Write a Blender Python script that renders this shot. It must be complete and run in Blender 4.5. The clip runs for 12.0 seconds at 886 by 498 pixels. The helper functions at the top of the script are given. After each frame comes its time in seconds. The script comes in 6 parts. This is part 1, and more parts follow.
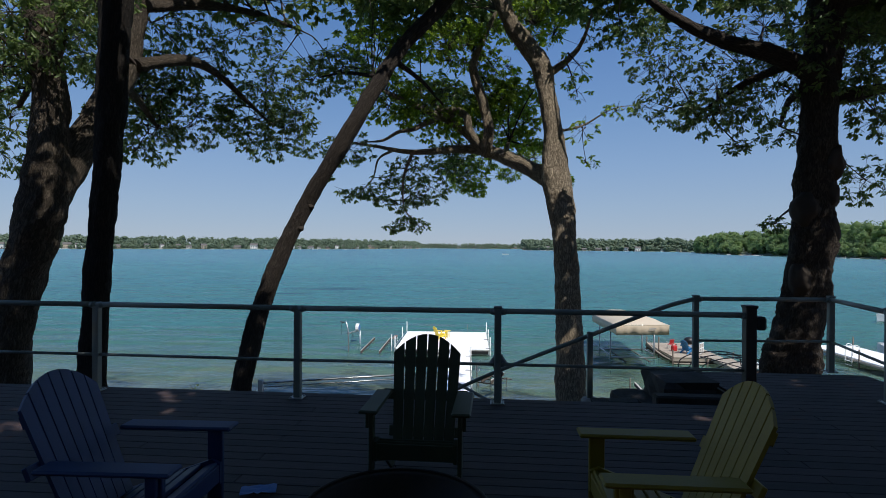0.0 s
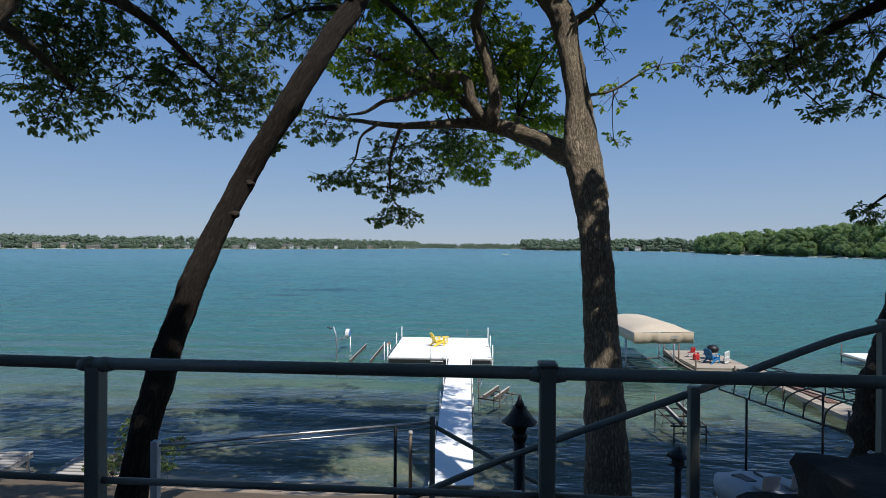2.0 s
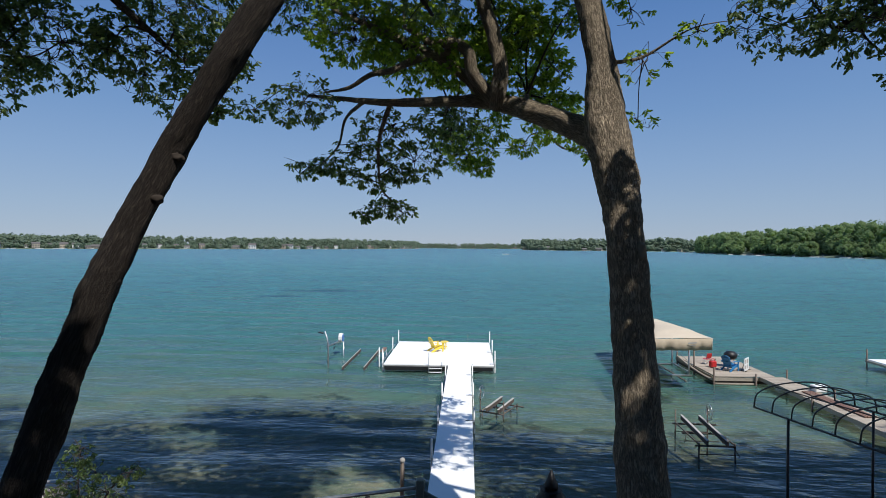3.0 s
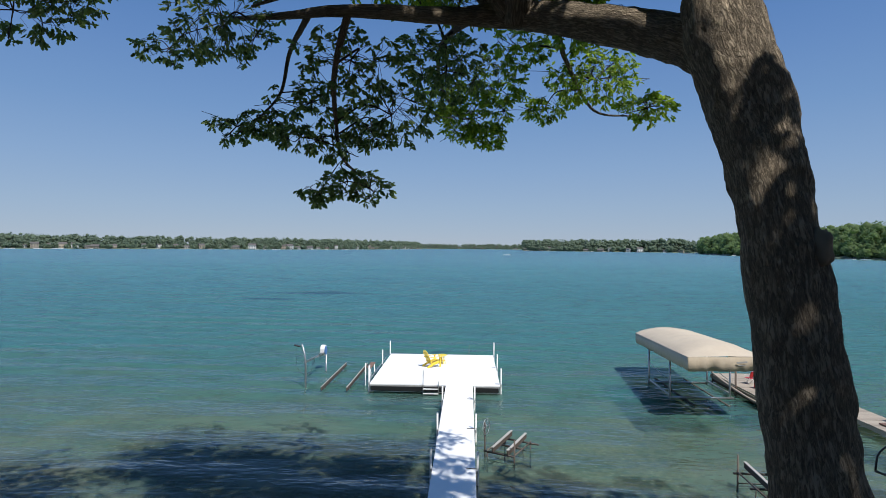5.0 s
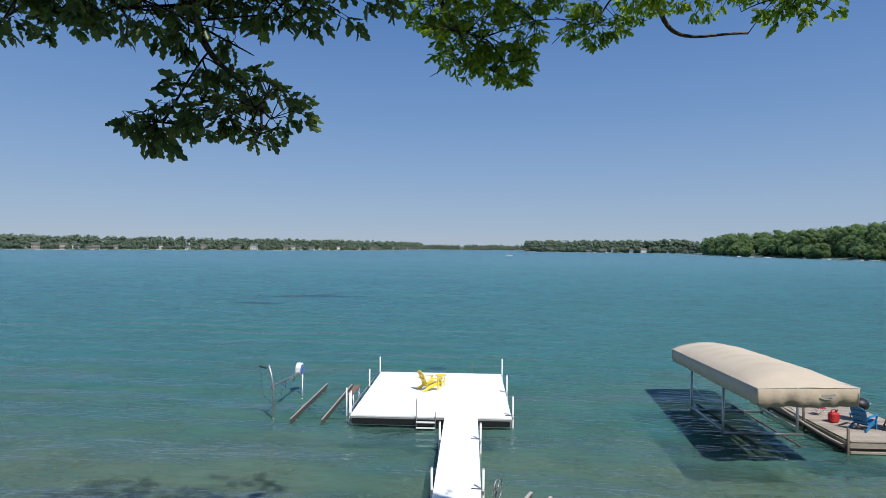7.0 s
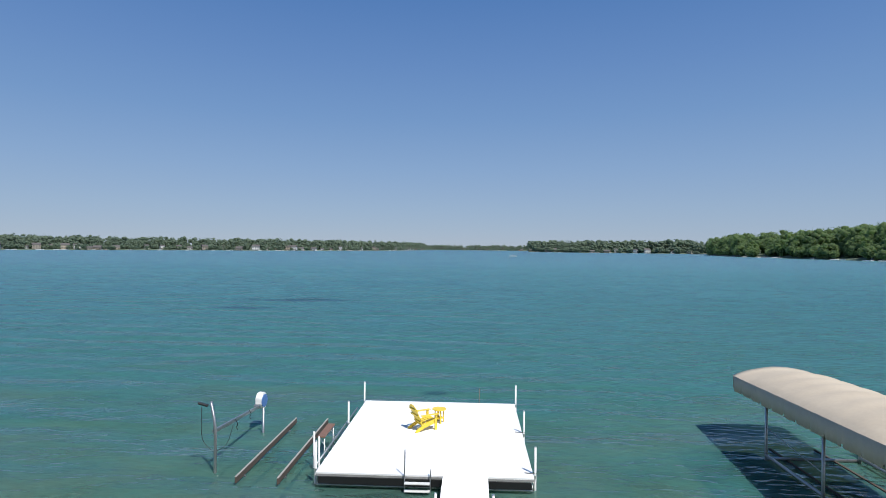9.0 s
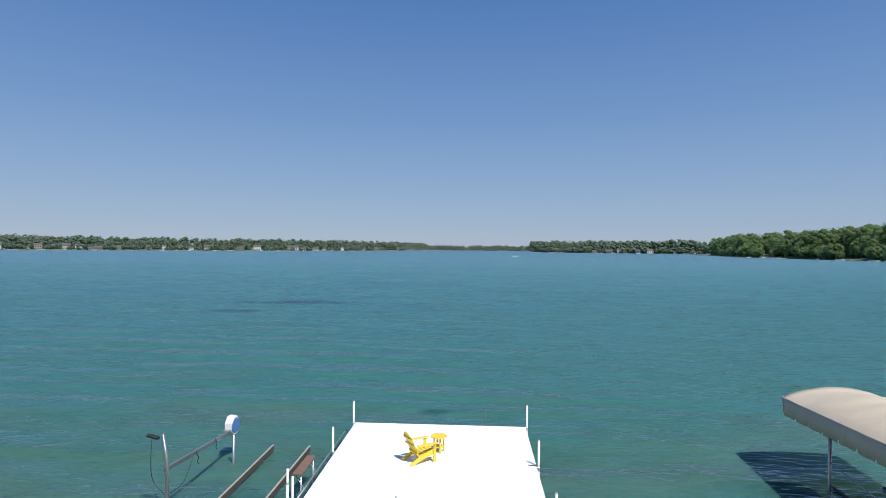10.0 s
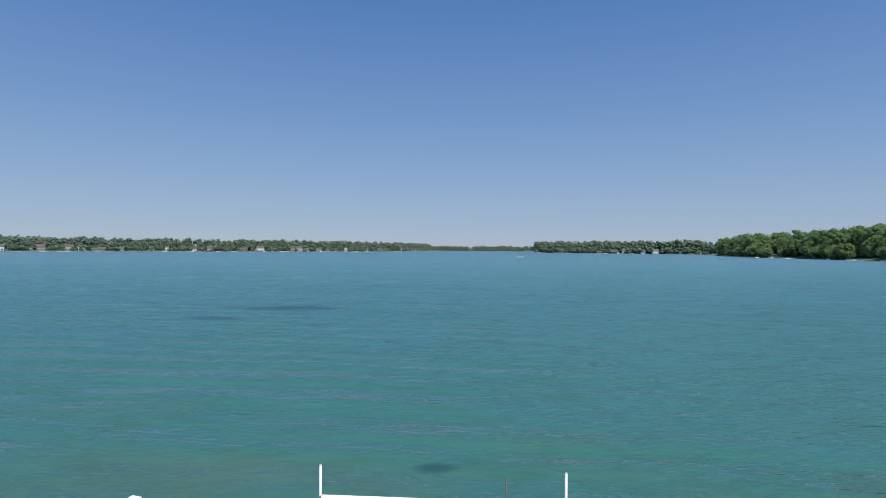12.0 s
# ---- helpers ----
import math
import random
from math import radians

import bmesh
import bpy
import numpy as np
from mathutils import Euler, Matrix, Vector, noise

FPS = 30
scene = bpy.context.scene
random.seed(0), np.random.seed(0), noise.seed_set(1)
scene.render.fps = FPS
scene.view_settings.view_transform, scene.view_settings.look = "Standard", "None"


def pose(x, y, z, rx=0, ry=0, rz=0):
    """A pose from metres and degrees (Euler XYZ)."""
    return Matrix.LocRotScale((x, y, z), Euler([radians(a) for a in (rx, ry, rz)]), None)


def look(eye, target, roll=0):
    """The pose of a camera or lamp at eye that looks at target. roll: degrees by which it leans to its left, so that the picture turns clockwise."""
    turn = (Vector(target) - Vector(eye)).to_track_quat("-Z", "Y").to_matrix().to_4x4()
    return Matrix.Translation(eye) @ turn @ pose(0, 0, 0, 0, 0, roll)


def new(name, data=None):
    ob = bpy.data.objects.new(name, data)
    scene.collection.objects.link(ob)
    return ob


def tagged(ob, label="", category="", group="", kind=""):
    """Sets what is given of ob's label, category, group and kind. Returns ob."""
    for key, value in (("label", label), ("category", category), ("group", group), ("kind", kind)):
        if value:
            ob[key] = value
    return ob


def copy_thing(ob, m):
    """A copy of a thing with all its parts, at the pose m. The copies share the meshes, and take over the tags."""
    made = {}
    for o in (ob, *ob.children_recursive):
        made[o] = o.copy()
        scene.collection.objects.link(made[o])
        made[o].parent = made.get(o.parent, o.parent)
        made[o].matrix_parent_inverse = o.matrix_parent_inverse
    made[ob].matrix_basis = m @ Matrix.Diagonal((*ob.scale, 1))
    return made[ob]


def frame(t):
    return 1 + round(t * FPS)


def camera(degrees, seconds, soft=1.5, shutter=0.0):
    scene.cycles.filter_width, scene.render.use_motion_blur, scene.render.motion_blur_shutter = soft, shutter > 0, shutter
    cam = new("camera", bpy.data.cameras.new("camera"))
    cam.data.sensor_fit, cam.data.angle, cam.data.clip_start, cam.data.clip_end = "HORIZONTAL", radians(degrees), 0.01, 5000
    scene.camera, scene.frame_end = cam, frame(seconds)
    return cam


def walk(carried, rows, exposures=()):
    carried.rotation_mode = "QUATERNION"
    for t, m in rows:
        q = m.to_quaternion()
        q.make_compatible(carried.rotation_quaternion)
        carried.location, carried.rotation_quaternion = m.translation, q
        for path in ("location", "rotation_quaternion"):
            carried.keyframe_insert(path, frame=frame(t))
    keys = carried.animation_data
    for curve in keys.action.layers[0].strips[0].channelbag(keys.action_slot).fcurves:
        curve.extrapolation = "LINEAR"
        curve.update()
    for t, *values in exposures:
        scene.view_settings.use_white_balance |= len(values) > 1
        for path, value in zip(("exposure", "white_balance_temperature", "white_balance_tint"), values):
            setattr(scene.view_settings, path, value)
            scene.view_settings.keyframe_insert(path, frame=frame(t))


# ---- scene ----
cam = camera(77.0, 12.0, soft=0.4)
PATH = [
    (0, (1.594, -3.145, 7.095), (1.506, -1.147, 7.087), 0.4),
    (0.5, (1.578, -2.45, 7.068), (1.491, -0.452, 7.06), 0.4),
    (1, (1.565, -1.625, 7.041), (1.479, 0.373, 7.034), 0.4),
    (1.5, (1.556, -0.701, 7.016), (1.469, 1.297, 7.008), 0.4),
    (2, (1.548, 0.298, 6.991), (1.462, 2.296, 6.983), 0.4),
    (2.5, (1.541, 1.353, 6.968), (1.455, 3.352, 6.96), 0.4),
    (3, (1.536, 2.45, 6.945), (1.449, 4.449, 6.937), 0.4),
    (5, (1.509, 7.098, 6.864), (1.419, 9.096, 6.858), 0.5),
    (5.5, (1.499, 8.31, 6.847), (1.407, 10.308, 6.841), 0.5),
    (6, (1.486, 9.545, 6.831), (1.392, 11.543, 6.826), 0.5),
    (6.5, (1.469, 10.804, 6.816), (1.373, 12.802, 6.812), 0.5),
    (8.5, (1.358, 16.148, 6.771), (1.252, 18.145, 6.769), 0.5),
    (9, (1.315, 17.567, 6.763), (1.207, 19.564, 6.761), 0.5),
    (9.5, (1.266, 19.015, 6.757), (1.155, 21.012, 6.756), 0.5),
    (10, (1.21, 20.488, 6.753), (1.095, 22.485, 6.752), 0.5),
    (10.5, (1.145, 21.974, 6.75), (1.027, 23.971, 6.749), 0.5),
    (11, (1.072, 23.461, 6.749), (0.951, 25.458, 6.749), 0.5),
    (11.5, (0.989, 24.93, 6.749), (0.864, 26.926, 6.75), 0.5),
    (12, (0.897, 26.358, 6.752), (0.768, 28.353, 6.753), 0.4),
]
EXPOSURE = [(0, 0.05, 6250, 10), (12, 0.05, 6250, 10)]
walk(cam, [(t, look(eye, target, roll)) for t, eye, target, roll in PATH], EXPOSURE)

# ---------------------------------------------------------------- light
SUN_TO = Vector((0.40, -0.53, 1.0)).normalized()
world = bpy.data.worlds.new("sky")
scene.world = world
world.use_nodes = True
wn = world.node_tree.nodes
sky = wn.new("ShaderNodeTexSky")
sky.sky_type = "NISHITA"
sky.sun_disc = False
sky.sun_elevation = math.asin(SUN_TO.z)
sky.sun_rotation = math.atan2(SUN_TO.x, SUN_TO.y)
sky.altitude = 1200
sky.air_density = 1.0
sky.dust_density = 0.1
sky.ozone_density = 4.0
wn["Background"].inputs[1].default_value = 0.085
# summer haze: deep blue overhead, pale and greyer towards the horizon
haze = wn.new("ShaderNodeMix")
haze.data_type = "RGBA"
haze.inputs["Factor"].default_value = 0.85
way = wn.new("ShaderNodeTexCoord")
split = wn.new("ShaderNodeSeparateXYZ")
world.node_tree.links.new(way.outputs["Generated"], split.inputs[0])
rampn = wn.new("ShaderNodeValToRGB")
stops = ((0.0, (4.2, 5.0, 6.25)), (0.07, (3.6, 4.8, 6.5)), (0.139, (2.9, 4.35, 6.65)), (0.225, (2.1, 3.65, 6.4)), (0.309, (1.6, 3.05, 6.05)), (0.407, (1.08, 2.45, 5.5)), (1.0, (0.75, 1.8, 4.3)))
for i, (at_z, tone) in enumerate(stops):
    el = rampn.color_ramp.elements[i] if i < 2 else rampn.color_ramp.elements.new(at_z)
    el.position = at_z
    el.color = (*tone, 1)
world.node_tree.links.new(split.outputs["Z"], rampn.inputs[0])
world.node_tree.links.new(sky.outputs[0], haze.inputs["A"])
world.node_tree.links.new(rampn.outputs[0], haze.inputs["B"])
world.node_tree.links.new(haze.outputs["Result"], wn["Background"].inputs[0])
sun_lamp = bpy.data.lights.new("sun", "SUN")
sun_lamp.energy = 5.0
sun_lamp.angle = radians(0.53)
sun_lamp.color = (1.0, 0.95, 0.87)
sun = new("sun", sun_lamp)
sun.matrix_world = look(SUN_TO * 60, (0, 0, 0))

# ---------------------------------------------------------------- materials
def material(name, color, rough=0.6, metal=0.0, second=None, grain=8.0, bump=0.15, bump_dist=0.01, stretch=(1, 1, 1), fine=60.0, spread=0.5, by_piece=0.0, spec=0.5):
    """Principled surface with variation at two scales, fine relief and optional change from piece to piece."""
    m = bpy.data.materials.new(name)
    m.use_nodes = True
    t = m.node_tree
    n, ln = t.nodes, t.links
    b = n["Principled BSDF"]
    b.inputs["Roughness"].default_value = rough
    b.inputs["Metallic"].default_value = metal
    b.inputs["Specular IOR Level"].default_value = spec
    co = n.new("ShaderNodeTexCoord")
    mp = n.new("ShaderNodeMapping")
    mp.inputs["Scale"].default_value = stretch
    ln.new(co.outputs["Object"], mp.inputs[0])
    n1 = n.new("ShaderNodeTexNoise")
    n1.inputs["Scale"].default_value = grain
    n1.inputs["Detail"].default_value = 5
    n2 = n.new("ShaderNodeTexNoise")
    n2.inputs["Scale"].default_value = fine
    n2.inputs["Detail"].default_value = 4
    ln.new(mp.outputs[0], n1.inputs["Vector"])
    ln.new(mp.outputs[0], n2.inputs["Vector"])
    mix = n.new("ShaderNodeMix")
    mix.data_type = "RGBA"
    second = second or tuple(c * 0.62 for c in color)
    mix.inputs["A"].default_value = (*color, 1)
    mix.inputs["B"].default_value = (*second, 1)
    ramp = n.new("ShaderNodeMapRange")
    ramp.inputs["From Min"].default_value = 0.5 - spread * 0.5
    ramp.inputs["From Max"].default_value = 0.5 + spread * 0.5
    add = n.new("ShaderNodeMath")
    add.operation = "MULTIPLY_ADD"
    add.inputs[1].default_value = 0.4
    ln.new(n2.outputs["Fac"], add.inputs[0])
    sc = n.new("ShaderNodeMath")
    sc.operation = "MULTIPLY"
    sc.inputs[1].default_value = 0.6
    ln.new(n1.outputs["Fac"], sc.inputs[0])
    ln.new(sc.outputs[0], add.inputs[2])
    ln.new(add.outputs[0], ramp.inputs["Value"])
    ln.new(ramp.outputs[0], mix.inputs["Factor"])
    last = mix.outputs["Result"]
    if by_piece:
        oi = n.new("ShaderNodeObjectInfo")
        mr = n.new("ShaderNodeMapRange")
        mr.inputs["To Min"].default_value = 1 - by_piece
        mr.inputs["To Max"].default_value = 1 + by_piece
        ln.new(oi.outputs["Random"], mr.inputs["Value"])
        hv = n.new("ShaderNodeHueSaturation")
        ln.new(mr.outputs[0], hv.inputs["Value"])
        ln.new(last, hv.inputs["Color"])
        last = hv.outputs[0]
    ln.new(last, b.inputs["Base Color"])
    bp = n.new("ShaderNodeBump")
    bp.inputs["Strength"].default_value = bump
    bp.inputs["Distance"].default_value = bump_dist
    ln.new(add.outputs[0], bp.inputs["Height"])
    ln.new(bp.outputs[0], b.inputs["Normal"])
    return m


def bark_material(name, dark, light):
    m = bpy.data.materials.new(name)
    m.use_nodes = True
    t = m.node_tree
    n, ln = t.nodes, t.links
    b = n["Principled BSDF"]
    b.inputs["Roughness"].default_value = 0.9
    b.inputs["Specular IOR Level"].default_value = 0.2
    uv = n.new("ShaderNodeUVMap")
    mp = n.new("ShaderNodeMapping")
    mp.inputs["Scale"].default_value = (40, 4.2, 1)
    ln.new(uv.outputs[0], mp.inputs[0])
    warp = n.new("ShaderNodeTexNoise")
    warp.inputs["Scale"].default_value = 1.6
    warp.inputs["Detail"].default_value = 4
    ln.new(mp.outputs[0], warp.inputs["Vector"])
    vm = n.new("ShaderNodeVectorMath")
    vm.operation = "MULTIPLY_ADD"
    vm.inputs[1].default_value = (1.6, 1.6, 0)
    ln.new(warp.outputs["Color"], vm.inputs[0])
    ln.new(mp.outputs[0], vm.inputs[2])
    rd = n.new("ShaderNodeTexNoise")
    rd.inputs["Scale"].default_value = 1.1
    rd.inputs["Detail"].default_value = 5
    rd.inputs["Roughness"].default_value = 0.6
    ln.new(vm.outputs[0], rd.inputs["Vector"])
    ab = n.new("ShaderNodeMath")
    ab.operation = "SUBTRACT"
    ab.inputs[1].default_value = 0.5
    ln.new(rd.outputs["Fac"], ab.inputs[0])
    ac = n.new("ShaderNodeMath")
    ac.operation = "ABSOLUTE"
    ln.new(ab.outputs[0], ac.inputs[0])
    fn = n.new("ShaderNodeTexNoise")
    fn.inputs["Scale"].default_value = 2.2
    fn.inputs["Detail"].default_value = 7
    ln.new(mp.outputs[0], fn.inputs["Vector"])
    mr = n.new("ShaderNodeMapRange")
    mr.inputs["From Max"].default_value = 0.13
    mr.inputs["To Min"].default_value = 0.25
    ln.new(ac.outputs[0], mr.inputs["Value"])
    mu = n.new("ShaderNodeMath")
    mu.operation = "MULTIPLY"
    ln.new(mr.outputs[0], mu.inputs[0])
    ln.new(fn.outputs["Fac"], mu.inputs[1])
    cr = n.new("ShaderNodeValToRGB")
    cr.color_ramp.elements[0].color = (*dark, 1)
    cr.color_ramp.elements[1].color = (*light, 1)
    cr.color_ramp.elements[1].position = 0.5
    ln.new(mu.outputs[0], cr.inputs[0])
    ln.new(cr.outputs[0], b.inputs["Base Color"])
    bp = n.new("ShaderNodeBump")
    bp.inputs["Strength"].default_value = 1.0
    bp.inputs["Distance"].default_value = 0.10
    ln.new(mu.outputs[0], bp.inputs["Height"])
    ln.new(bp.outputs[0], b.inputs["Normal"])
    return m


def leaf_material(name, low, high, glow):
    """Leaf: matt top with some light coming through, each leaf its own green."""
    m = bpy.data.materials.new(name)
    m.use_nodes = True
    t = m.node_tree
    n, ln = t.nodes, t.links
    b = n["Principled BSDF"]
    b.inputs["Roughness"].default_value = 0.4
    b.inputs["Specular IOR Level"].default_value = 0.5
    ge = n.new("ShaderNodeNewGeometry")
    cr = n.new("ShaderNodeValToRGB")
    cr.color_ramp.elements[0].color = (*low, 1)
    cr.color_ramp.elements[1].color = (*high, 1)
    ln.new(ge.outputs["Random Per Island"], cr.inputs[0])
    ln.new(cr.outputs[0], b.inputs["Base Color"])
    tr = n.new("ShaderNodeBsdfTranslucent")
    hv = n.new("ShaderNodeHueSaturation")
    hv.inputs["Hue"].default_value = 0.485
    hv.inputs["Value"].default_value = 2.0
    hv.inputs["Saturation"].default_value = 1.1
    ln.new(cr.outputs[0], hv.inputs["Color"])
    ln.new(hv.outputs[0], tr.inputs["Color"])
    mx = n.new("ShaderNodeMixShader")
    mx.inputs[0].default_value = glow
    ln.new(b.outputs[0], mx.inputs[1])
    ln.new(tr.outputs[0], mx.inputs[2])
    ln.new(mx.outputs[0], n["Material Output"].inputs[0])
    return m


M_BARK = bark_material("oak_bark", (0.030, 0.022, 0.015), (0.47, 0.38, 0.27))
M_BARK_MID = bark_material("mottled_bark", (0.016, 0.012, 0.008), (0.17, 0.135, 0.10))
# crown shade is put into the colour of the next two barks
M_BARK_LEAN = bark_material("shaded_brown_bark", (0.009, 0.007, 0.006), (0.085, 0.067, 0.052))
M_BARK_DARK = bark_material("shaded_bark", (0.007, 0.006, 0.005), (0.040, 0.032, 0.025))
M_TWIG = material("twig", (0.06, 0.045, 0.035), 0.9, grain=5)
M_LEAF = leaf_material("oak_leaf", (0.054, 0.094, 0.034), (0.135, 0.185, 0.056), 0.5)
# darker and lighter copies of the oak leaf, with shade and sun in the colour
M_LEAF_DARK = leaf_material("oak_leaf_shaded", (0.044, 0.078, 0.028), (0.108, 0.155, 0.048), 0.46)
M_LEAF_LIGHT = leaf_material("oak_leaf_sunlit", (0.10, 0.175, 0.030), (0.21, 0.29, 0.048), 0.6)
M_DECK = material("deck_wood", (0.062, 0.040, 0.039), 0.7, second=(0.024, 0.016, 0.016), grain=2.2, stretch=(1, 9, 9), fine=14, bump=0.35, by_piece=0.22)
M_RAIL = material("rail_grey_green", (0.22, 0.235, 0.205), 0.5, second=(0.15, 0.16, 0.14), grain=5)
M_GALV = material("galvanised_steel", (0.55, 0.56, 0.57), 0.38, 0.9, second=(0.38, 0.38, 0.38), grain=14)
M_ALU = material("aluminium", (0.66, 0.67, 0.68), 0.35, 0.85, second=(0.5, 0.5, 0.5), grain=10)
M_POST = material("white_pipe", (0.72, 0.73, 0.73), 0.4, 0.0, second=(0.6, 0.6, 0.58), grain=9)
M_DOCK = material("white_dock_panel", (0.86, 0.86, 0.85), 0.55, second=(0.80, 0.80, 0.79), grain=3, bump=0.05)
M_DOCK_EDGE = material("dock_edge_grey", (0.42, 0.42, 0.41), 0.5, 0.3, grain=6)
M_DARKSTEEL = material("dark_steel", (0.05, 0.05, 0.052), 0.5, 0.6, second=(0.09, 0.07, 0.055), grain=7)
M_RUST = material("weathered_steel", (0.16, 0.14, 0.12), 0.65, 0.5, second=(0.09, 0.06, 0.045), grain=6)
M_BUNK = material("carpeted_bunk", (0.115, 0.085, 0.068), 0.95, second=(0.05, 0.040, 0.034), grain=6, stretch=(4, 1, 4))
M_GREYWOOD = material("weathered_planks", (0.40, 0.35, 0.285), 0.85, second=(0.25, 0.205, 0.165), grain=2.5, stretch=(2, 9, 6), fine=24, bump=0.35, by_piece=0.18)
M_SHOREWOOD = material("pale_dock_boards", (0.42, 0.40, 0.37), 0.85, second=(0.28, 0.26, 0.24), grain=2.5, stretch=(2, 9, 6), by_piece=0.15)
M_REDWOOD = material("red_brown_plank", (0.22, 0.125, 0.088), 0.75, second=(0.14, 0.08, 0.06), grain=4)
M_CANVAS = material("tan_canvas", (0.55, 0.47, 0.36), 0.9, second=(0.47, 0.395, 0.30), grain=1.6, bump=0.25, bump_dist=0.03, fine=9)
M_CANVAS_DIRTY = material("stained_canvas_end", (0.46, 0.385, 0.28), 0.9, second=(0.32, 0.26, 0.19), grain=1.3, bump=0.8, bump_dist=0.06, fine=5, spread=0.45)
M_YELLOW = material("yellow_plastic", (0.80, 0.60, 0.06), 0.45, second=(0.74, 0.53, 0.04), grain=5, bump=0.05)
M_OLIVE = material("dark_green_plastic", (0.066, 0.074, 0.034), 0.5, second=(0.046, 0.052, 0.024), grain=5)
M_NAVY = material("navy_plastic", (0.02, 0.045, 0.14), 0.5, second=(0.014, 0.03, 0.10), grain=5)
M_MUSTARD = material("mustard_plastic", (0.30, 0.205, 0.010), 0.55, second=(0.22, 0.145, 0.008), grain=5)
M_BLUE = material("bright_blue_paint", (0.03, 0.20, 0.42), 0.5, second=(0.02, 0.14, 0.32), grain=5)
M_RED = material("red_plastic", (0.52, 0.03, 0.03), 0.4, second=(0.4, 0.02, 0.02), grain=5)
M_BLACK = material("black_plastic", (0.012, 0.012, 0.013), 0.5, grain=6)
M_WHITE = material("white_plastic", (0.78, 0.78, 0.77), 0.45, second=(0.66, 0.66, 0.64), grain=5)
M_COVERBLUE = material("blue_cover_side", (0.06, 0.16, 0.42), 0.5, second=(0.12, 0.24, 0.50), grain=5)
M_WORNPLASTIC = material("worn_grey_plastic", (0.40, 0.41, 0.42), 0.6, second=(0.30, 0.31, 0.32), grain=3)
M_STONE = material("dark_field_stone", (0.042, 0.038, 0.034), 0.9, second=(0.02, 0.018, 0.016), grain=3, bump=0.6, bump_dist=0.03, fine=20)
M_CONCRETE = material("pale_concrete", (0.36, 0.35, 0.33), 0.85, second=(0.26, 0.25, 0.235), grain=3)
M_IRON = material("fire_pit_iron", (0.02, 0.018, 0.017), 0.55, 0.6, second=(0.06, 0.035, 0.02), grain=7)
M_SIDING = material("dark_siding", (0.10, 0.09, 0.08), 0.8, grain=2)
M_ROOF = material("shingle_grey", (0.12, 0.11, 0.105), 0.85, grain=3)
M_HOUSEWHITE = material("house_white", (0.66, 0.65, 0.62), 0.7, grain=0.6, by_piece=0.15)
M_HOUSETAN = material("house_tan", (0.42, 0.36, 0.28), 0.75, grain=0.6, by_piece=0.2)
M_PANE = material("window_dark", (0.03, 0.035, 0.04), 0.1, grain=1)
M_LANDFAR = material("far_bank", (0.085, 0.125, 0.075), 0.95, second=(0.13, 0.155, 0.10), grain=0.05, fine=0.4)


def far_leaf(name, low, high, glow):
    """Far crowns: colour changes from tree to tree and a little from clump to clump."""
    m = leaf_material(name, low, high, glow)
    n, ln = m.node_tree.nodes, m.node_tree.links
    co = n.new("ShaderNodeTexCoord")
    big = n.new("ShaderNodeTexNoise")
    big.inputs["Scale"].default_value = 0.075
    big.inputs["Detail"].default_value = 1
    ln.new(co.outputs["Object"], big.inputs["Vector"])
    fine = n.new("ShaderNodeTexNoise")
    fine.inputs["Scale"].default_value = 1.4
    fine.inputs["Detail"].default_value = 4
    ln.new(co.outputs["Object"], fine.inputs["Vector"])
    spread = n.new("ShaderNodeMapRange")
    spread.inputs["From Min"].default_value = 0.3
    spread.inputs["From Max"].default_value = 0.7
    ln.new(big.outputs["Fac"], spread.inputs["Value"])
    mixf = n.new("ShaderNodeMath")
    mixf.operation = "MULTIPLY_ADD"
    mixf.inputs[1].default_value = 0.5
    ln.new(spread.outputs[0], mixf.inputs[0])
    half = n.new("ShaderNodeMath")
    half.operation = "MULTIPLY"
    half.inputs[1].default_value = 0.5
    ln.new(fine.outputs["Fac"], half.inputs[0])
    ln.new(half.outputs[0], mixf.inputs[2])
    ln.new(mixf.outputs[0], n["Color Ramp"].inputs[0])
    bp = n.new("ShaderNodeBump")
    bp.inputs["Strength"].default_value = 0.7
    bp.inputs["Distance"].default_value = 0.8
    ln.new(fine.outputs["Fac"], bp.inputs["Height"])
    ln.new(bp.outputs[0], n["Principled BSDF"].inputs["Normal"])
    n["Principled BSDF"].inputs["Roughness"].default_value = 0.8
    return m


# paler, bluer greens: the haze over the lake is put into the leaf colour
M_FARLEAF = far_leaf("hazed_far_foliage", (0.105, 0.148, 0.105), (0.180, 0.230, 0.155), 0.45)
M_EASTLEAF = far_leaf("hazed_shore_foliage", (0.095, 0.150, 0.068), (0.215, 0.290, 0.125), 0.60)


